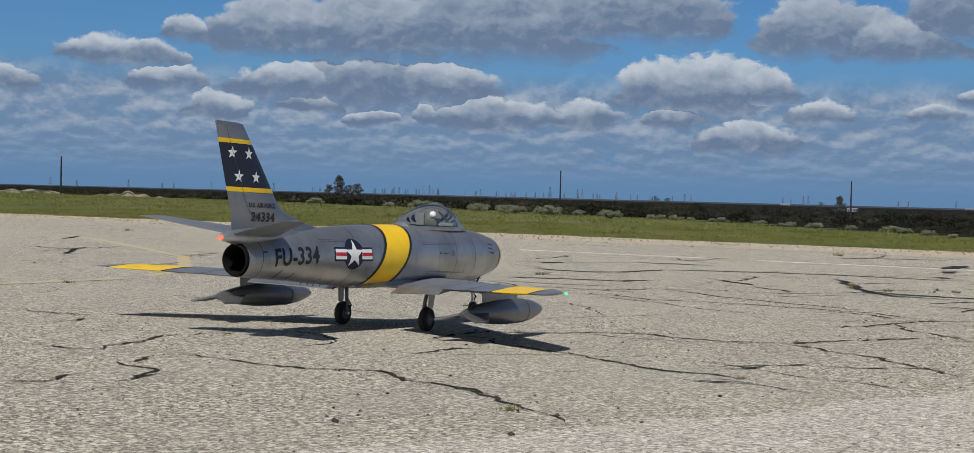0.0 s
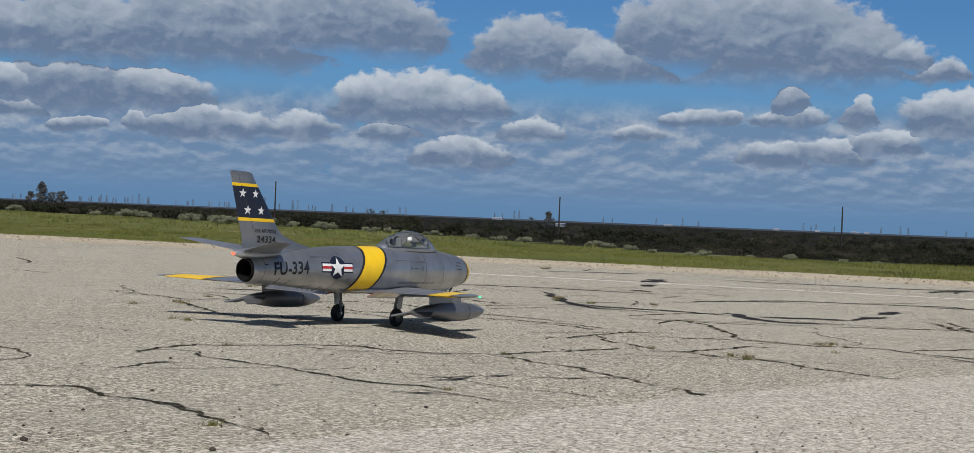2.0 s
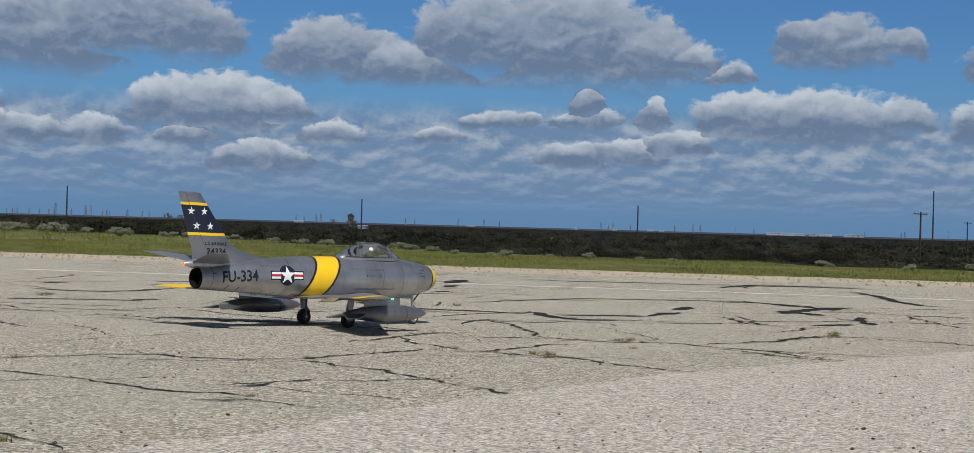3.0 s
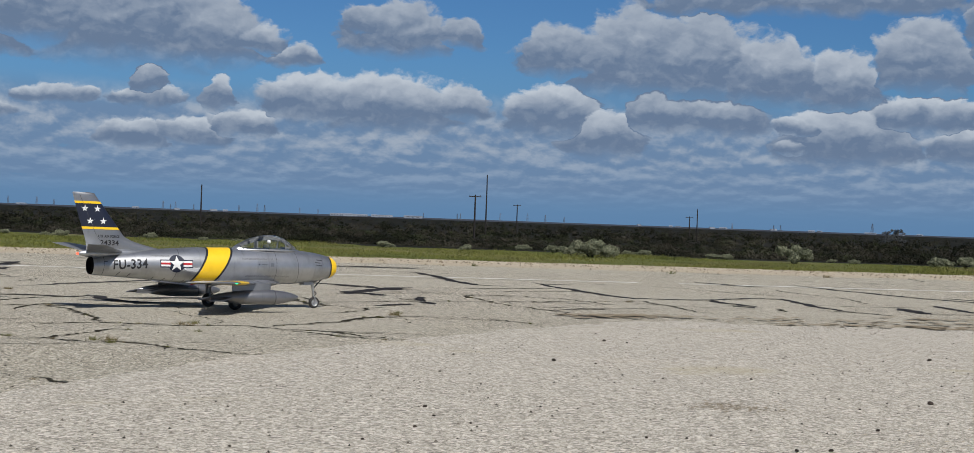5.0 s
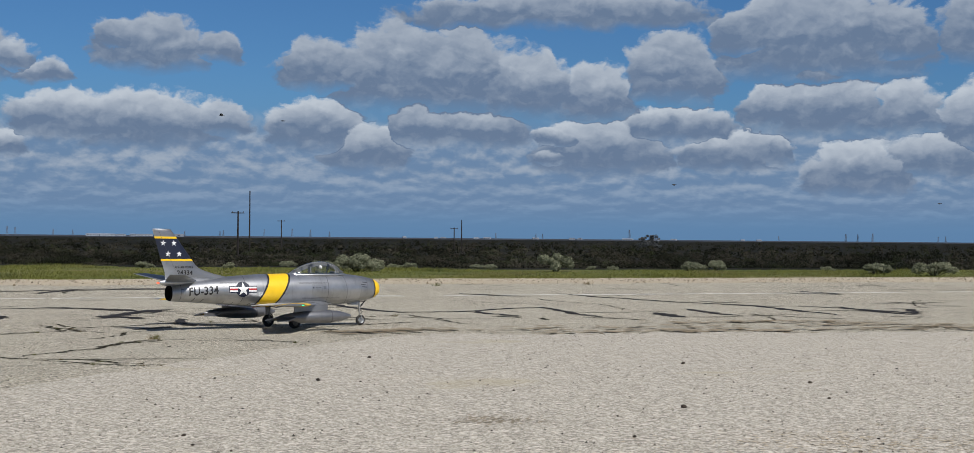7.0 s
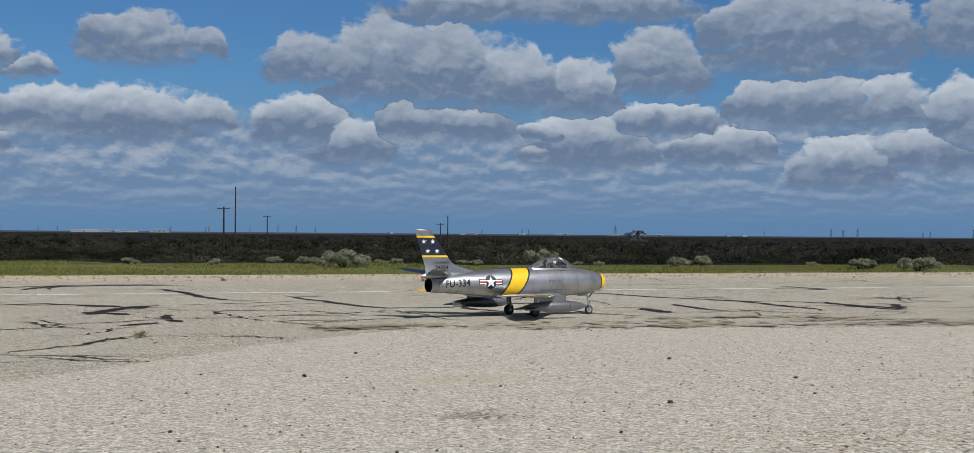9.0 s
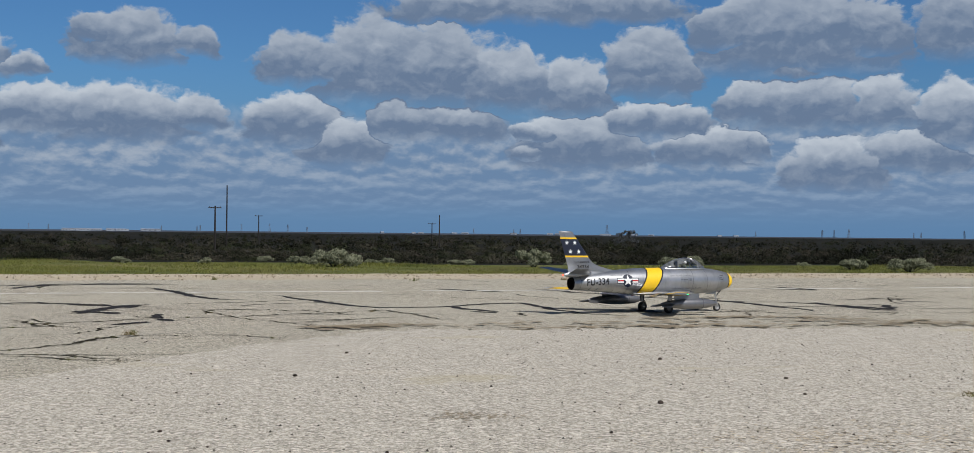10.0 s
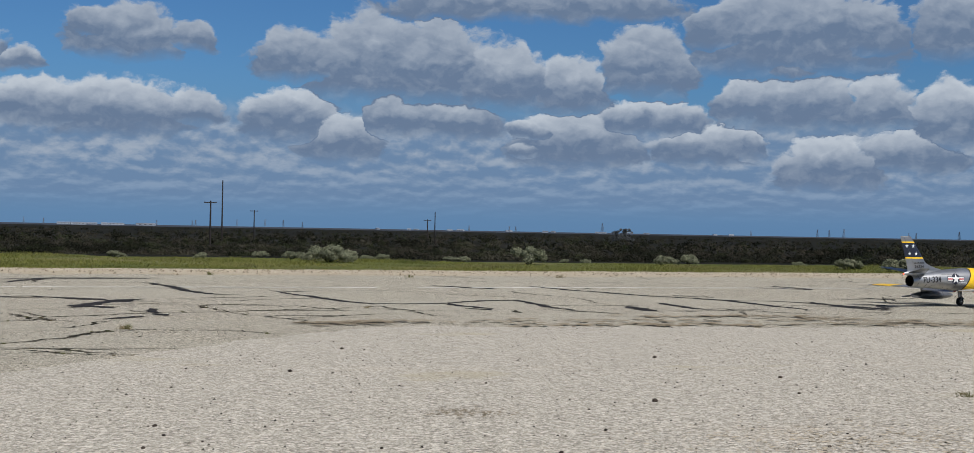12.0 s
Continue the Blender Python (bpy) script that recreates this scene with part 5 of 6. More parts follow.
            for bx, bz, bw, bh in bars:
                part("panel_seam", decal_bm(rect_bm(bw, bh), lambda a, b, bx=bx: bx + a, lambda a, b, bz=bz: bz + b, left, 0.003, cuts=6), M["seam"], jet)
        part("stencil_dot", decal_bm(disc_bm(0.03, 12), lambda a, b: -3.85 + a, lambda a, b: 1.78 + b, left, 0.006, cuts=3), M["navy"], jet)
        part("stencil_bar", decal_bm(rect_bm(0.30, 0.022), lambda a, b: -3.6 + a, lambda a, b: 1.78 + b, left, 0.006, cuts=3), M["seam"], jet)
        part("stencil_frame", decal_bm(rect_bm(0.15, 0.14), lambda a, b: -3.25 + a, lambda a, b: 1.78 + b, left, 0.004, cuts=3), M["silver_dull"], jet)
        part("stencil_bar", decal_bm(rect_bm(0.12, 0.03), lambda a, b: -10.05 + a, lambda a, b: 1.78 + b, left, 0.006, cuts=3), M["seam"], jet)
    # --- canopy, its frame, and the doll in the cockpit ---
    def canopy_ring(x, grow=0.0, sides=20):
        f = (x + 4.05) / 2.2
        top = max(0.02, 1 - abs((x + 3.0) / (1.22 if x > -3.0 else 1.75)) ** 2.0)
        zc, hw, hh = body_at(x)
        base = 2.34
        h = 2.97 - base
        high = base + h * top ** 0.88 + grow
        wide = (0.41 * max(0.05, top) ** 0.40) + grow
        return [at(x, wide * math.cos(math.pi * k / (sides - 1)), base + (high - base) * math.sin(math.pi * k / (sides - 1)) ** 0.85) for k in range(sides)]
    glass_xs = [-4.56 + 2.74 * k / 17 for k in range(18)]
    canopy = part("canopy", loft([canopy_ring(x) for x in glass_xs], closed=False), M["canopy"], jet, "clear bubble canopy", smooth=True)
    canopy.visible_shadow = False
    rear_f = [canopy_ring(x, 0.004, 16) for x in (-4.52, -4.60, -4.66, -4.71, -4.745)]
    part("canopy_fairing", loft(rear_f, closed=False), M["silver"], jet, "silver fairing behind the canopy", smooth=True)
    for x0, x1 in ((-2.50, -2.44), (-4.55, -4.47)):
        part("canopy_frame", loft([canopy_ring(x0, 0.012), canopy_ring(x1, 0.012)], closed=False), M["silver_dull"], jet, "canopy frame bow", smooth=True)
    for side in (-1, 1):
        rail = []
        for k in range(15):
            x = -4.6 + 2.85 * k / 14
            p = canopy_ring(max(min(x, -1.82), -4.56))[0 if side > 0 else -1]
            rail.append(p + at(0, side * 0.012, 0.02) - at(0, 0, 0))
        part("canopy_rail", tube_bm(rail, [0.05 * s_] * len(rail), 8), M["silver"], jet, smooth=True)
        part("windscreen_post", tube_bm([canopy_ring(-2.47, 0.01)[6 if side > 0 else 13], canopy_ring(-1.92, 0.01)[5 if side > 0 else 14]], [0.022 * s_] * 2, 6), M["silver_dull"], jet)
    part("cockpit_floor", loft([[at(x, -w, 2.435), at(x, w, 2.435)] for x, w in ((-4.1, 0.24), (-3.4, 0.34), (-2.6, 0.34), (-2.0, 0.25))], closed=False), M["cockpit"], jet, "grey cockpit floor")
    part("seat_back", box_bm((0.22 * s_, 0.08 * s_, 0.30 * s_), at(-3.62, 0, 2.58), 0.02 * s_), M["cockpit"], jet, "grey ejection seat")
    part("instrument_hood", box_bm((0.40 * s_, 0.26 * s_, 0.10 * s_), at(-2.30, 0, 2.47), 0.03 * s_), M["cockpit"], jet, "grey instrument hood")
    doll = bmesh.new()
    bmesh.ops.create_uvsphere(doll, u_segments=20, v_segments=14, radius=0.088 * s_, matrix=Matrix.Translation(at(-3.05, 0, 2.70)))
    helmet = part("doll_helmet", doll, M["white"], jet, "white helmet of the pilot doll", smooth=True)
    body = bmesh.new()
    bmesh.ops.create_uvsphere(body, u_segments=16, v_segments=10, radius=1.0, matrix=Matrix.Translation(at(-3.16, 0, 2.49)) @ Matrix.Diagonal((0.19 * s_, 0.12 * s_, 0.13 * s_, 1)))
    part("doll_torso", body, M["cloth"], jet, "drab torso of the pilot doll", smooth=True)
    # --- nose leg ---
    part("nose_leg", tube_bm([at(-0.98, 0, 1.22), at(-0.93, 0, 0.72), at(-0.90, 0, 0.50)], [0.05 * s_, 0.05 * s_, 0.035 * s_], 12), M["alloy"], jet, "bright nose gear leg", smooth=True)
    for side in (-1, 1):
        part("fork_arm", tube_bm([at(-0.90, side * 0.02, 0.52), at(-0.88, side * 0.095, 0.46), at(-0.86, side * 0.095, 0.24)], [0.022 * s_] * 3, 8), M["alloy"], jet, smooth=True)
        part("nose_door", box_bm((0.02 * s_, 0.40 * s_, 0.16 * s_), at(-1.28, side * 0.17, 1.04), 0.004 * s_), M["silver_dull"], jet, "open nose gear door")
    part("torque_link", tube_bm([at(-0.93, 0, 0.74), at(-0.74, 0, 0.62), at(-0.89, 0, 0.50)], [0.022 * s_] * 3, 8), M["dark"], jet)
    part("drag_brace", tube_bm([at(-0.94, 0, 0.80), at(-0.45, 0, 1.28)], [0.028 * s_] * 2, 8), M["dark"], jet)
    part("wheel_well", box_bm((0.26 * s_, 0.8 * s_, 0.02 * s_), at(-1.15, 0, 1.10)), M["dark"], jet, "dark wheel well")
    wheels = [(build_wheel(jet, "main_wheel", (-5.08, -1.17, 0.28), 0.28, 0.17, 0.145), 0.28), (build_wheel(jet, "main_wheel", (-5.08, 1.17, 0.28), 0.28, 0.17, 0.145), 0.28),
              (build_wheel(jet, "nose_wheel", (-0.86, 0.0, 0.24), 0.24, 0.13, 0.145), 0.24)]
    return jet, wheels


JET, WHEELS = build_jet()

# seconds, place over the main wheels, heading clockwise from +y
JET_ROWS = [
    (0.0, -0.663, 8.927, 29.08), (0.5, -0.236, 9.663, 30.55), (1.0, 0.245, 10.406, 33.16), (1.5, 0.804, 11.143, 38.77), (2.0, 1.473, 11.844, 45.93),
    (2.5, 2.266, 12.470, 53.53), (3.0, 3.138, 12.982, 62.84), (3.5, 4.073, 13.357, 71.80), (4.0, 5.056, 13.595, 79.46), (4.5, 6.072, 13.715, 85.54),
    (5.0, 7.106, 13.741, 90.66), (5.5, 8.154, 13.698, 92.97), (6.0, 9.169, 13.619, 94.93), (6.5, 10.133, 13.512, 97.08), (7.0, 11.062, 13.372, 99.49),
    (7.5, 11.977, 13.195, 101.74), (8.0, 12.905, 12.981, 103.56), (8.5, 13.870, 12.730, 104.96), (9.0, 14.904, 12.437, 106.21), (9.5, 16.042, 12.089, 107.82),
    (10.0, 17.325, 11.654, 109.31), (10.5, 18.759, 11.131, 110.60), (11.0, 20.327, 10.535, 111.11), (11.5, 22.004, 9.883, 111.44), (12.0, 23.769, 9.193, 111.87),
]


def jet_pose(x, y, heading):
    u, v = x * CT - y * ST, x * ST + y * CT
    z = rise_of(v, u)
    slope = (rise_of(v + 0.05, u) - rise_of(v - 0.05, u)) / 0.1
    up = Vector((-slope * ST, -slope * CT, 1.0)).normalized()
    ahead = Vector((math.sin(radians(heading)), math.cos(radians(heading)), 0.0))
    ahead = (ahead - up * ahead.dot(up)).normalized()
    right = ahead.cross(up)
    m = Matrix((right, ahead, up)).transposed().to_4x4()
    m.translation = (x, y, z)
    return m


def build_bird(name_seed):
    bird = thing("bird", "small dark bird flying over the plain", "bird", "birds")
    prof = ((0.10, 0.004), (0.08, 0.014), (0.04, 0.020), (-0.02, 0.022), (-0.07, 0.012), (-0.13, 0.010), (-0.14, 0.002))
    part("body", loft([[Vector((r * math.cos(2 * math.pi * k / 10), y, r * math.sin(2 * math.pi * k / 10))) for k in range(10)] for y, r in prof], cap_first=True, cap_last=True), M["bird"], bird, smooth=True)
    wings = []
    for side in (-1, 1):
        bm = bmesh.new()
        top = [Vector((side * x, y, z)) for x, y, z in ((0.0, 0.045, 0.0), (0.09, 0.06, 0.004), (0.20, -0.03, 0.0), (0.08, -0.045, 0.0), (0.0, -0.045, 0.0))]
        a = [bm.verts.new(p + Vector((0, 0, 0.002))) for p in top]
        b = [bm.verts.new(p - Vector((0, 0, 0.002))) for p in top]
        bm.faces.new(a)
        bm.faces.new(b[::-1])
        for k in range(5):
            bm.faces.new((a[k], b[k], b[(k + 1) % 5], a[(k + 1) % 5]))
        w = part("wing", bm, M["bird"], bird)
        w.location = (side * 0.012, 0, 0.008)
        wings.append((w, side))
    return bird, wings


# first and second sight of each bird: seconds, azimuth, height in degrees; and how far off it flies
BIRDS = [(build_bird(k), row) for k, row in enumerate((
    (5.6, 56.1, 4.2, 6.5, 42.5, 4.75, 60.0), (5.6, 58.6, 3.9, 6.5, 45.0, 4.55, 61.0), (6.3, 58.4, 2.55, 6.5, 57.5, 2.45, 70.0), (7.0, 65.4, 1.50, 7.2, 63.9, 1.50, 80.0)))]


def bird_way(t0, a0, e0, t1, a1, e1, far):
    p = [aim(a, e) * far + Vector((0, 0, 0.72)) for a, e in ((a0, e0), (a1, e1))]
    speed = (p[1] - p[0]) / (t1 - t0)
    return lambda t: p[0] + speed * (t - t0), speed


def motions():
    for k, ((bird, wings), row) in enumerate(BIRDS):
        way, speed = bird_way(*row)
        turn = Matrix.Rotation(-math.atan2(speed.x, speed.y), 4, "Z")
        # past the seventh second they make off faster
        walk(bird, [(t, Matrix.Translation(way(t) + speed * max(0.0, t - 7.2) * 2.2) @ turn) for t in (0.0, 4.0, 6.0, 7.2, 9.0, 12.0)])
        for w, side in wings:
            place = w.location.copy()
            walk(w, [(j / 15, Matrix.Translation(place) @ Matrix.Rotation(-side * (0.15 + 0.55 * math.sin(j / 15 * 21.0 + k)), 4, "Y")) for j in range(181)])
    walk(JET, [(t, jet_pose(x, y, h)) for t, x, y, h in JET_ROWS])
    # the wheels turn with the way gone
    gone = [0.0]
    for a, b in zip(JET_ROWS, JET_ROWS[1:]):
        gone.append(gone[-1] + math.hypot(b[1] - a[1], b[2] - a[2]))
    times = [r[0] for r in JET_ROWS]
    for wheel, r in WHEELS:
        place = wheel.location.copy()
        rows = []
        for k in range(361):
            t = k / 30
            turn = -np.interp(t, times, gone) / (r * JET_SCALE)
            rows.append((t, Matrix.Translation(place) @ Matrix.Rotation(turn, 4, "X")))
        walk(wheel, rows)

# ================= plants, stones and the far plain =================


def polar(azimuth, distance, z):
    a = radians(azimuth)
    return Vector((math.sin(a) * distance, math.cos(a) * distance, z))


def soup(name, tris, material):
    """A mesh of loose triangles from an array of shape (n, 3, 3)."""
    n = len(tris)
    me = bpy.data.meshes.new(name)
    me.vertices.add(3 * n)
    me.vertices.foreach_set("co", np.asarray(tris, dtype=np.float32).ravel())
    me.loops.add(3 * n)
    me.loops.foreach_set("vertex_index", np.arange(3 * n, dtype=np.int32))
    me.polygons.add(n)
    me.polygons.foreach_set("loop_start", np.arange(0, 3 * n, 3, dtype=np.int32))
    me.materials.append(material)
    me.update()
    me.validate()
    return me


def blades(rng, roots, height, width, lean):
    """One bent blade, two triangles, at each root."""
    n = len(roots)
    a = rng.uniform(0, 2 * np.pi, n)
    side = np.stack([np.cos(a), np.sin(a), np.zeros(n)], 1) * width[:, None]
    b = rng.uniform(0, 2 * np.pi, n)
    bend = np.stack([np.cos(b), np.sin(b), np.zeros(n)], 1) * (height * rng.uniform(0.1, lean, n))[:, None]
    up = np.zeros((n, 3))
    up[:, 2] = height
    mid = roots + up * 0.55 + bend * 0.35
    tip = roots + up + bend
    t1 = np.stack([roots - side, roots + side, mid + side * 0.6], 1)
    t2 = np.stack([mid - side * 0.6, mid + side * 0.6, tip], 1)
    t3 = np.stack([roots - side, mid + side * 0.6, mid - side * 0.6], 1)
    return np.concatenate([t1, t3, t2])


def field(u, v):
    return 0.5 + 0.5 * (0.4 * np.sin(u * 0.9 + 1.3 * np.sin(v * 0.7)) + 0.3 * np.sin(u * 2.3 + v * 1.1) + 0.3 * np.sin(u * 0.31 - v * 0.5 + 2.0))


def build_grass():
    rng = np.random.default_rng(4)
    out = []
    for count, u0, u1, v0, v1, tall, wide in ((230000, -46, 42, EDGE + 0.2, 55.0, 0.078, 0.0095), (110000, -150, -8, 50.0, 128.0, 0.11, 0.026), (30000, -50, 46, EDGE - 0.1, EDGE + 1.5, 0.06, 0.008)):
        u, v = rng.uniform(u0, u1, count), rng.uniform(v0, v1, count)
        lim = np.array([brow(a) for a in u])
        f = field(u, v)
        keep = (v < lim + 1.0) & (rng.uniform(0, 1, count) < 0.35 + 0.75 * f)
        u, v, f = u[keep], v[keep], f[keep]
        roots = np.array([land(a, b) for a, b in zip(u, v)])
        h = tall * (0.35 + 1.3 * f * f) * rng.uniform(0.5, 1.35, len(u))
        out.append(blades(rng, roots, h, wide * rng.uniform(0.6, 1.4, len(u)), 1.3))
    tagged(new("grass", soup("grass", np.concatenate(out), M["grass"])), "uneven green meadow grass beyond the runway verge", "grass", kind="stuff")


build_grass()


def leaf_cloud(rng, centres, radii, per, size, squash=0.8):
    """Small leaf triangles scattered through clumps."""
    tris = []
    for c, r in zip(centres, radii):
        d = rng.normal(size=(per, 3))
        d /= np.linalg.norm(d, axis=1)[:, None]
        p = np.asarray(c) + d * (r * rng.uniform(0.45, 1.0, per) ** 0.5)[:, None] * np.array([1, 1, squash])
        a = rng.normal(size=(per, 3))
        a /= np.linalg.norm(a, axis=1)[:, None]
        b = np.cross(a, d + 0.01)
        b /= np.linalg.norm(b, axis=1)[:, None] + 1e-9
        s = size * rng.uniform(0.6, 1.4, per)[:, None]
        tris.append(np.stack([p - b * s * 0.5, p + b * s * 0.5, p + a * s * 1.3], 1))
    return np.concatenate(tris)


def build_sagebrush(seed):
    """A grey-green bush half a metre high: a few woody stems and a ragged crown."""
    rng = np.random.default_rng(seed)
    bush = thing("sagebrush", "ragged grey-green sagebrush at the edge of the grass", "bush", "sagebrush along the grass")
    centres, radii = [], []
    for _ in range(15):
        a, r = rng.uniform(0, 2 * np.pi), rng.uniform(0.0, 0.42)
        centres.append((math.cos(a) * r, math.sin(a) * r, rng.uniform(0.12, 0.42) * (1 - 0.5 * r)))
        radii.append(rng.uniform(0.09, 0.17))
    for c in centres[::2]:
        part("stem", tube_bm([(0, 0, -0.05), (c[0] * 0.5, c[1] * 0.5, c[2] * 0.5), c], [0.014, 0.010, 0.004], 6), M["wood"], bush)
    crown = new("crown", soup("crown", leaf_cloud(rng, centres, radii, 230, 0.030), M["sage"]))
    crown.parent = bush
    return bush


def place_bushes():
    rng = random.Random(12)
    kinds = [build_sagebrush(k) for k in (1, 2, 3)]
    eye = 0.737
    spots = []
    for a, base, size in ((42.7, 1.50, 1.02), (43.3, 1.46, 0.7), (50.95, 1.43, 1.05), (41.9, 1.44, 0.6), (56.5, 1.36, 0.62), (57.6, 1.34, 0.7), (64.0, 1.38, 0.7), (66.2, 1.40, 0.8)):
        spots.append((polar(a, (eye + 0.477) / math.tan(radians(base)), 0), size * 1.42))
    for _ in range(46):
        u = rng.uniform(-30, 45)
        spots.append((spot(u, brow(u) - rng.uniform(-3.5, 1.5)), rng.uniform(0.3, 0.72)))
    for _ in range(14):
        u = rng.uniform(-75, -25)
        spots.append((spot(u, brow(u) - rng.uniform(-3, 4)), rng.uniform(0.8, 1.5)))
    for i, (p, size) in enumerate(spots):
        u, v = p.x * CT - p.y * ST, p.x * ST + p.y * CT
        m = Matrix.Translation((p.x, p.y, rise_of(v, u) - 0.02)) @ pose(0, 0, 0, 0, 0, rng.uniform(0, 360))
        ob = kinds[i] if i < 3 else copy_thing(kinds[i % 3], m)
        ob.matrix_basis = m @ Matrix.Diagonal((size * rng.uniform(1.0, 1.5), size * rng.uniform(1.0, 1.4), size, 1))


place_bushes()


def build_scrub():
    """Brush on the low plain, cloud shadow put into its colour, thick to the horizon: too much to count."""
    rng = np.random.default_rng(8)
    count = 9000
    az = rng.uniform(-24, 74, count)
    dist = 1 / rng.uniform(1 / 1150.0, 1 / 130.0, count)
    az = np.concatenate([az, rng.uniform(-24, 9, 3200)])
    dist = np.concatenate([dist, 1 / rng.uniform(1 / 1400.0, 1 / 470.0, 3200)])
    centres, radii = [], []
    for a, d in zip(az, dist):
        p = polar(a, d, 0)
        u, v = p.x * CT - p.y * ST, p.x * ST + p.y * CT
        if v < brow(u) + 8 or (a < -11.5 and d < 365):
            continue
        r = rng.uniform(0.5, 1.3) * (1.0 + d / 700.0)
        if rise_of(v, u) + r > 0.1:
            continue
        centres.append((p.x, p.y, rise_of(v, u) + r * 0.35))
        radii.append(r)
    reach = [math.hypot(c[0], c[1]) for c in centres]
    near = [i for i, d in enumerate(reach) if d < 320]
    far = [i for i, d in enumerate(reach) if d >= 320]
    tris = np.concatenate([leaf_cloud(rng, [centres[i] for i in near], [radii[i] for i in near], 125, 0.17, 0.62), leaf_cloud(rng, [centres[i] for i in far], [radii[i] for i in far], 46, 0.38, 0.62)])
    tagged(new("scrub", soup("scrub", tris, M["scrub"])), "low brush behind the grass, coloured dark as under cloud shadow", "scrub", kind="stuff")


build_scrub()


def build_tuft(seed, many, tall):
    rng = np.random.default_rng(seed)
    roots = np.stack([rng.normal(0, 0.022, many), rng.normal(0, 0.022, many), np.full(many, -0.004)], 1)
    return soup("weed_tuft", blades(rng, roots, tall * rng.uniform(0.4, 1.2, many), np.full(many, 0.0032), 1.3), M["weed" if seed % 2 else "dry_grass"])


def place_tufts():
    rng = random.Random(2)
    kinds = [build_tuft(k, 34, 0.06) for k in (1, 2, 3, 4)]
    named = [(-2.27, 4.58, 0.95), (-8.41, 18.06, 1.6), (-0.92, 10.13, 1.2), (-0.38, 12.26, 1.3), (1.9, 15.2, 1.2), (1.8, 14.75, 1.6), (5.33, 6.1, 1.0), (5.42, 6.22, 0.8), (10.7, 32.0, 3.0), (14.95, 32.4, 3.0),
             (-3.61, 18.4, 1.6), (-6.72, 12.63, 1.5), (-0.27, 12.45, 1.3), (-0.8, 10.15, 1.3), (-6.9, 12.0, 1.2), (-4.3, 19.3, 2.0), (6.0, 33.2, 3.0), (-7.2, 31.0, 3.0)]
    named += [(-6.86, 12.83, 1.4), (-7.28, 14.31, 1.2), (-5.33, 10.14, 1.2), (-5.53, 10.26, 1.0), (-4.16, 18.70, 1.6), (-2.84, 18.99, 1.7), (-0.78, 9.89, 1.2), (-0.29, 12.12, 1.3), (-0.21, 11.30, 0.8), (-1.85, 15.26, 1.0), (1.83, 14.76, 1.4), (5.88, 19.56, 1.2), (-8.37, 17.75, 1.9), (-4.28, 19.42, 1.6), (-24.60, 27.07, 2.6), (-9.53, 9.69, 1.2)]
    for line in CRACKS["hair"]:
        for (u0, v0), (u1, v1) in zip(line, line[1:]):
            if rng.random() < 0.42 and v0 > 5.6:
                f = rng.random()
                named.append((u0 + (u1 - u0) * f, v0 + (v1 - v0) * f, rng.uniform(0.3, 0.8)))
    for i, (u, v, size) in enumerate(named):
        ob = tagged(new("weed_tuft", kinds[i % 4]), "small weed tuft growing from a crack in the asphalt", "weed", "weeds in the cracks")
        ob.matrix_basis = Matrix.Translation(land(u, v, 0.012 if i == 6 or i == 7 else 0.0)) @ pose(0, 0, 0, 0, 0, rng.uniform(0, 360)) @ Matrix.Diagonal((size * 0.95, size * 0.95, size * 0.55, 1))


place_tufts()


def build_stone(seed, r):
    bm = bmesh.new()
    bmesh.ops.create_icosphere(bm, subdivisions=2, radius=r)
    for v in bm.verts:
        d = noise.noise(v.co * (1.1 / r) + Vector((seed * 7.0, 0, 0)))
        v.co *= 1 + 0.35 * d
        v.co.z *= 0.7
    me = bpy.data.meshes.new("stone")
    bm.to_mesh(me)
    bm.free()
    me.materials.append(M["stone"])
    me.polygons.foreach_set("use_smooth", [True] * len(me.polygons))
    return me


def on_apron(u, v):
    return 0.013 if v < 14 and u > -2.3 + max(0.0, (v - 3.0)) * 0.6 else 0.0


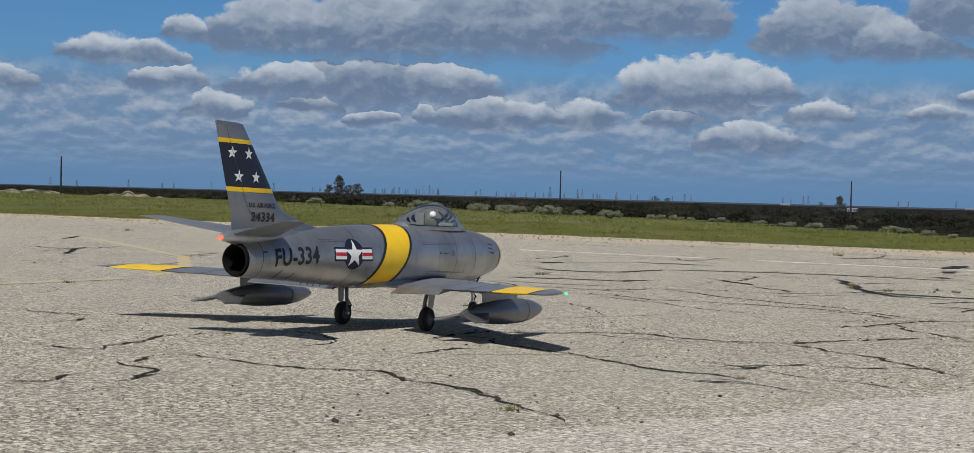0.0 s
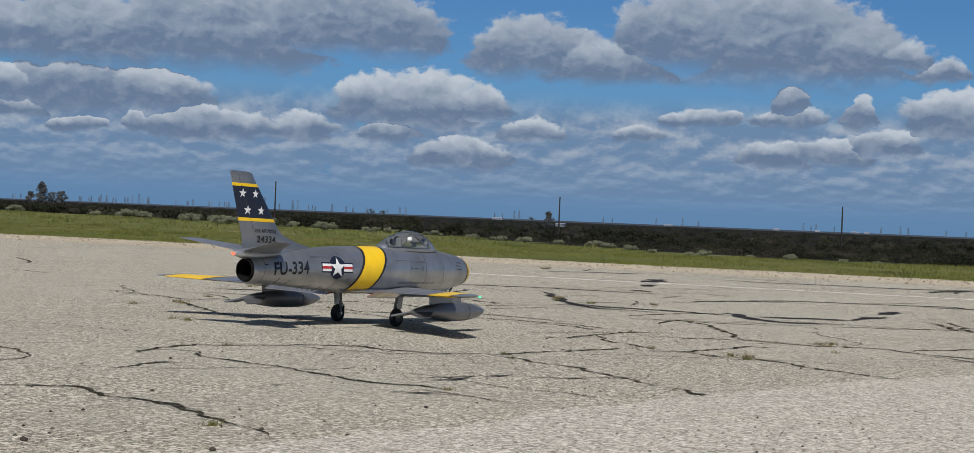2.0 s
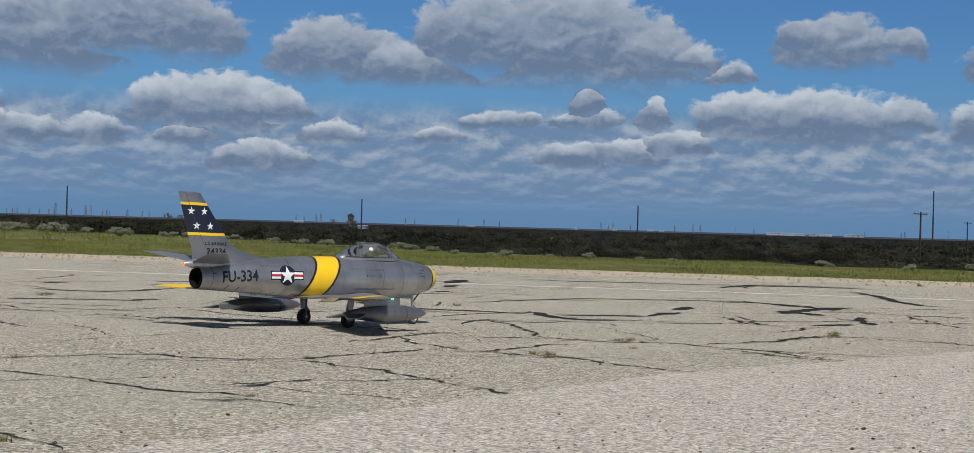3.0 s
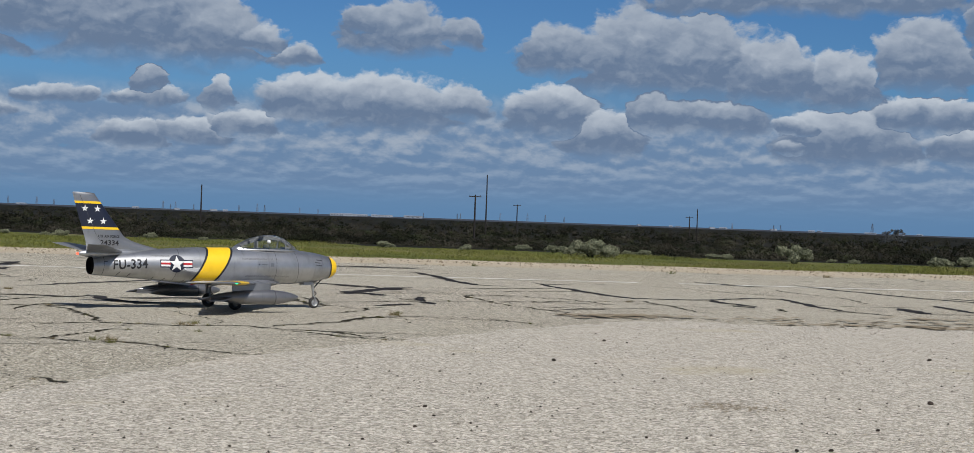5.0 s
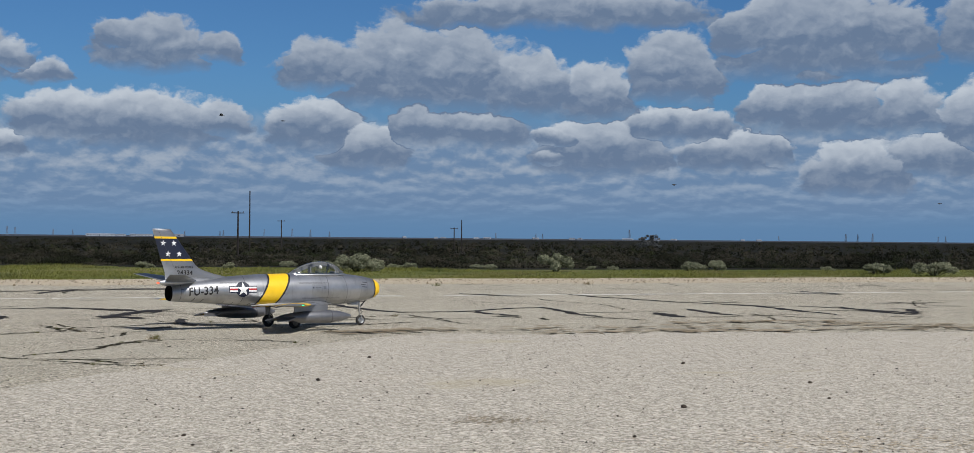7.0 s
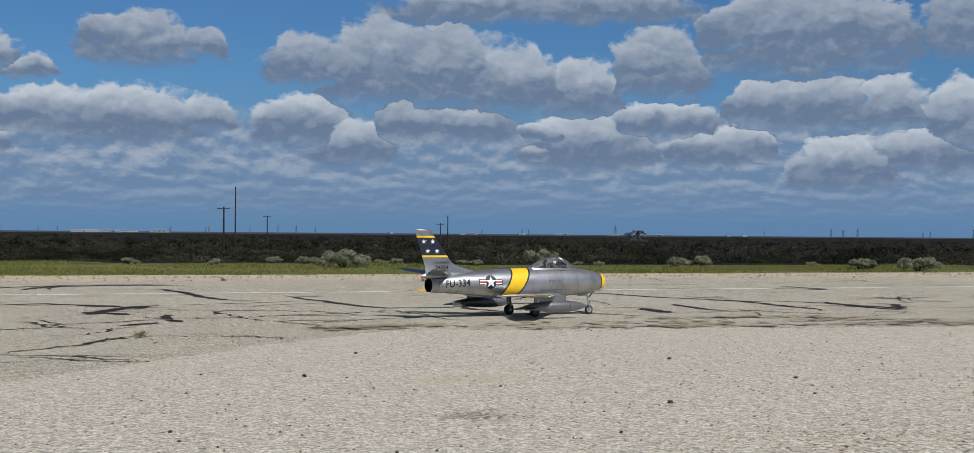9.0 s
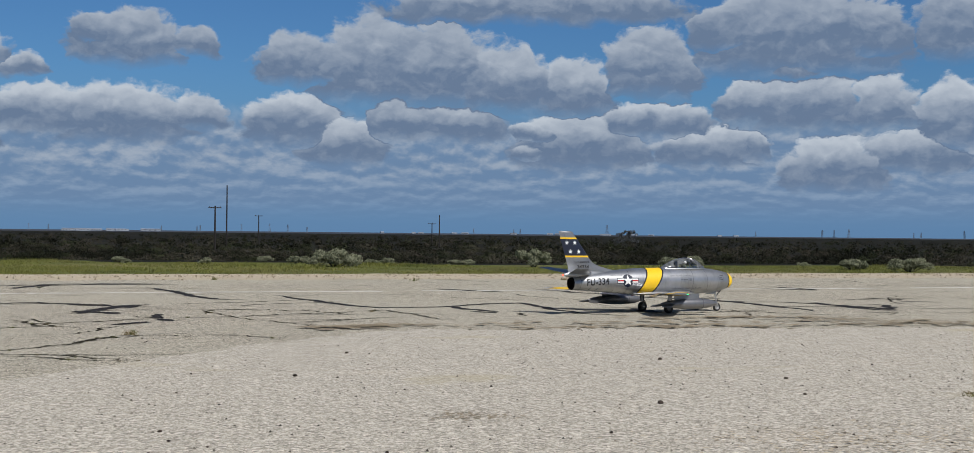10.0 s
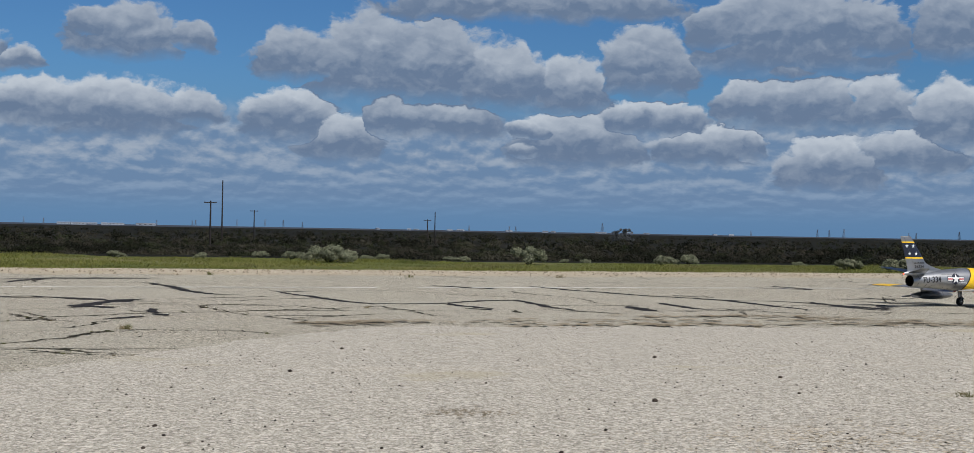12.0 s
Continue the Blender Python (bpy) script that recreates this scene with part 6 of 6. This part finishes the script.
def place_stones():
    rng = random.Random(6)
    kinds = [build_stone(k, 0.014) for k in range(4)]
    named = [(2.14, 8.77, 1.1), (3.52, 6.37, 1.15), (5.03, 7.47, 0.9), (0.89, 6.05, 0.7), (5.14, 9.34, 1.1), (0.75, 5.36, 0.6), (0.88, 5.72, 0.5), (0.74, 9.1, 1.1), (3.08, 10.9, 1.0), (4.52, 6.52, 0.7), (-2.0, 4.05, 0.8), (-2.6, 3.9, 0.9), (-1.75, 4.6, 0.7)]
    for _ in range(190):
        named.append((rng.uniform(-4.0, 12.0), rng.uniform(3.4, 14.0), rng.uniform(0.22, 0.62)))
    for i, (u, v, size) in enumerate(named):
        ob = tagged(new("stone", kinds[i % 4]), "small dark stone lying on the pavement", "stone", "loose stones")
        ob.matrix_basis = Matrix.Translation(land(u, v, on_apron(u, v) + 0.006 * size)) @ pose(0, 0, 0, 0, 0, rng.uniform(0, 360)) @ Matrix.Diagonal((size * 1.2, size, size, 1))
    # grit: too small to pick apart
    g = np.random.default_rng(3)
    tris = []
    corner = np.array([(1, 0, 0), (-0.5, 0.87, 0), (-0.5, -0.87, 0), (0, 0, 0.9)])
    for _ in range(6500):
        u, v = g.uniform(-6.5, 12.0), 3.2 + 11.5 * g.uniform() ** 1.3
        s = 0.002 + 0.009 * g.uniform() ** 2
        base = np.array(land(u, v, on_apron(u, v))) + (corner * s) @ np.array(Matrix.Rotation(g.uniform(0, 6.28), 3, "Z"))
        tris += [base[[0, 1, 3]], base[[1, 2, 3]], base[[2, 0, 3]]]
    tagged(new("grit", soup("grit", np.array(tris), M["pebble"])), "loose grit scattered over the pavement", "grit", kind="stuff")
    # rubble along the far edge of the runway
    tris = []
    for _ in range(5200):
        u, v = g.uniform(-40, 46), EDGE - 3.4 + 3.6 * g.uniform() ** 0.6
        s = g.uniform(0.012, 0.05)
        base = np.array(land(u, v, 0.004 if v < EDGE - 2.0 else 0.02)) + (corner * s) @ np.array(Matrix.Rotation(g.uniform(0, 6.28), 3, "Z"))
        tris += [base[[0, 1, 3]], base[[1, 2, 3]], base[[2, 0, 3]]]
    tagged(new("rubble", soup("rubble", np.array(tris), M["rubble"])), "broken pale rubble strewn along the runway edge", "rubble", kind="stuff")


place_stones()


def build_pole(height, arms, group="utility poles"):
    pole = thing("utility_pole", "weathered dark wooden utility pole on the plain" if not arms else "dark wooden utility pole with a crossarm", "pole", group)
    part("shaft", tube_bm([(0, 0, -0.5), (0, 0, height * 0.5), (0, 0, height)], [0.19, 0.165, 0.13], 10), M["wood"], pole, smooth=True)
    for k in range(arms):
        z = height - 0.35 - 1.5 * k
        part("crossarm", box_bm((2.5 - 0.9 * k, 0.14, 0.16), (0.35 * k, 0.1, z), 0.02), M["wood"], pole)
        for x in (-1.1, 0.0, 1.1):
            part("insulator", tube_bm([(x * (1 - 0.35 * k) + 0.35 * k, 0.1, z + 0.08), (x * (1 - 0.35 * k) + 0.35 * k, 0.1, z + 0.30)], [0.06, 0.07], 8), M["steel_far"], pole)
    return pole


for azimuth_, top_, distance_, arms_ in ((-17.35, 1.11, 280, 0), (3.03, 1.10, 324, 0), (14.88, 0.93, 324, 0), (26.42, 0.98, 305, 0), (38.2, 1.83, 335, 0), (37.73, 0.99, 252, 1), (39.5, 0.64, 420, 1), (46.68, 0.39, 420, 1), (46.99, 0.71, 430, 0)):
    z_top = 0.7 + math.tan(radians(top_)) * distance_
    one = build_pole(z_top - PLAIN_Z, arms_)
    one.matrix_basis = Matrix.Translation(polar(azimuth_, distance_, PLAIN_Z)) @ pose(0, 0, 0, 0, 0, -azimuth_ + 25)


def build_tower(height, wide, kind):
    """A lattice mast of the far power lines."""
    tower = thing("power_tower", "hazy steel lattice tower far across the plain", "power tower", "far power towers")
    bars = bmesh.new()

    def bar(a, b, r):
        t = tube_bm([a, b], [r, r], 4)
        me = bpy.data.meshes.new("bar")
        t.to_mesh(me)
        t.free()
        bars.from_mesh(me)
        bpy.data.meshes.remove(me)

    r = 0.26
    for sx in (-1, 1):
        for sy in (-1, 1):
            bar((sx * wide / 2, sy * wide / 2, -0.5), (sx * wide * 0.12, sy * wide * 0.12, height), r)
    for k in range(6):
        f0, f1 = k / 6, (k + 1) / 6
        w0, w1 = wide / 2 * (1 - 0.76 * f0), wide / 2 * (1 - 0.76 * f1)
        for s in (-1, 1):
            bar((-w0, s * w0, f0 * height), (w1, s * w1, f1 * height), r * 0.6)
            bar((w0, s * w0, f0 * height), (-w1, s * w1, f1 * height), r * 0.6)
    part("mast", bars, M["steel_far"], tower)
    for k, reach in enumerate((0.42, 0.55) if kind else (0.5,)):
        z = height * (0.97 - 0.17 * k)
        part("tower_arm", tube_bm([(-wide * reach * 1.3, 0, z), (0, 0, z + 0.4), (wide * reach * 1.3, 0, z)], [r * 0.6, r, r * 0.6], 4), M["steel_far"], tower)
    return tower


def place_towers():
    rng = random.Random(21)
    kinds = [build_tower(20.0, 5.0, 1), build_tower(14.0, 3.6, 0), build_tower(27.0, 7.0, 1)]
    spots = [(-7.3, 1), (-7.0, 1), (-2.7, 2), (-2.45, 2), (2.6, 2), (3.75, 2), (3.95, 2), (8.2, 0), (8.45, 0), (13.0, 0), (13.2, 0), (17.1, 1), (24.9, 0), (25.4, 0), (28.7, 0), (29.0, 0)]
    spots += [(rng.uniform(-4.8, 6.8), 1) for _ in range(34)] + [(rng.uniform(-18, 70), rng.choice((0, 1, 1))) for _ in range(46)]
    for i, (a, kind) in enumerate(spots):
        d = rng.uniform(2900, 3900)
        m = Matrix.Translation(polar(a, d, PLAIN_Z)) @ pose(0, 0, 0, 0, 0, rng.uniform(-40, 40) - a)
        ob = copy_thing(kinds[kind], m)
    for i, k in enumerate(kinds):
        k.matrix_basis = Matrix.Translation(polar(20.0 + 17 * i, 3600, PLAIN_Z))


place_towers()


def build_tree(height, spread, seed, label):
    rng = np.random.default_rng(seed)
    tree = thing("tree", label, "tree", "far trees")
    part("trunk", tube_bm([(0, 0, -0.4), (0.1, 0, height * 0.3), (0.2, 0.1, height * 0.75)], [height * 0.03, height * 0.022, height * 0.006], 8), M["wood"], tree, smooth=True)
    centres, radii = [], []
    for k in range(34):
        f = rng.uniform(0.18, 1.0)
        a, r = rng.uniform(0, 2 * np.pi), spread * rng.uniform(0.1, 1.0) * (1.15 - 0.75 * f)
        c = (math.cos(a) * r, math.sin(a) * r, height * f * 0.95)
        centres.append(c)
        radii.append(height * rng.uniform(0.08, 0.15))
        if k % 3 == 0:
            part("limb", tube_bm([(0.08, 0, height * f * 0.5), (c[0] * 0.5, c[1] * 0.5, height * f * 0.75), c], [height * 0.012, height * 0.008, height * 0.003], 5), M["wood"], tree)
    crown = new("crown", soup("crown", leaf_cloud(rng, centres, radii, 110, height * 0.034), M["tree"]))
    crown.parent = tree
    return tree


for azimuth_, distance_, height_, spread_, seed_ in ((-6.22, 1000, 16.0, 4.5, 1), (-5.80, 1010, 9.5, 6.5, 2), (-6.62, 1020, 9.5, 5.0, 3), (-5.42, 1000, 10.5, 5.0, 4), (14.44, 700, 8.6, 3.2, 5), (54.95, 620, 6.3, 6.0, 6), (54.6, 640, 5.4, 4.0, 7), (7.0, 2300, 10.0, 13.0, 8), (7.5, 2300, 8.0, 10.0, 9), (13.7, 2500, 7.5, 9.0, 10)):
    one = build_tree(height_, spread_, seed_, "hazy dark tree standing alone far across the plain")
    one.matrix_basis = Matrix.Translation(polar(azimuth_, distance_, PLAIN_Z))


def build_shed(long, deep, high, label):
    shed = thing("building", label, "building", "far buildings")
    part("wall", box_bm((long, deep, high), (0, 0, high / 2)), M["wall_far"], shed)
    roof = bmesh.new()
    a = [roof.verts.new(p) for p in ((-long / 2 - 0.4, -deep / 2 - 0.4, high), (long / 2 + 0.4, -deep / 2 - 0.4, high), (long / 2 + 0.4, deep / 2 + 0.4, high), (-long / 2 - 0.4, deep / 2 + 0.4, high), (-long / 2, 0, high + deep * 0.16), (long / 2, 0, high + deep * 0.16))]
    for f in ((0, 1, 5, 4), (2, 3, 4, 5), (0, 4, 3), (1, 2, 5), (3, 2, 1, 0)):
        roof.faces.new([a[i] for i in f])
    part("roof", roof, M["roof_far"], shed)
    for k in range(3):
        part("window", box_bm((long * 0.12, 0.3, high * 0.3), (long * (k - 1) * 0.28, -deep / 2 - 0.1, high * 0.55)), M["dark"], shed, "dark window")
    return shed


def place_buildings():
    rng = random.Random(30)
    rows = [(14.95, 900, 6.0, 4.0, 1.7), (12.3, 2600, 18, 8, 3.0)]
    rows += [(rng.uniform(31.6, 35.2), rng.uniform(2700, 3300), rng.uniform(10, 40), 8, rng.uniform(2.4, 4.2)) for _ in range(16)]
    rows += [(rng.uniform(44, 60), rng.uniform(3000, 3900), rng.uniform(8, 20), 9, rng.uniform(2.0, 3.2)) for _ in range(14)]
    rows += [(rng.uniform(18, 31), rng.uniform(3000, 3900), rng.uniform(8, 20), 9, rng.uniform(2.0, 3.2)) for _ in range(6)]
    for a, d, long, deep, high in rows:
        ob = build_shed(long, deep, high, "low pale building tinted with haze far across the plain")
        ob.matrix_basis = Matrix.Translation(polar(a, d, PLAIN_Z)) @ pose(0, 0, 0, 0, 0, -a + rng.uniform(-25, 25))


place_buildings()


def build_bank():
    """Bare sandy banks beyond the grass."""
    rng = random.Random(17)
    for a0, a1, d, low, high in ((-21.5, -16.2, 330, -4.0, 0.55), (-17.0, -12.5, 360, -4.0, -0.3)):
        rows = []
        n = 60
        for i in range(n + 1):
            f = i / n
            a = a0 + (a1 - a0) * f
            top = low + (high - low) * math.sin(math.pi * f) ** 0.5 * (0.75 + 0.35 * noise.noise((f * 9.0, d, 0.0)))
            rows.append([polar(a, d - 22, low - 0.3), polar(a, d - 9, low + (top - low) * (0.55 + 0.2 * noise.noise((f * 22.0, 3.0, d)))), polar(a, d, top), polar(a, d + 20, low - 0.3)])
        bm = loft(rows, closed=False)
        me = bpy.data.meshes.new("sand_bank")
        bm.to_mesh(me)
        bm.free()
        me.materials.append(M["bank"])
        tagged(new("sand_bank", me), "bare sandy bank with scattered brush", "bank", kind="structure")


build_bank()


motions()
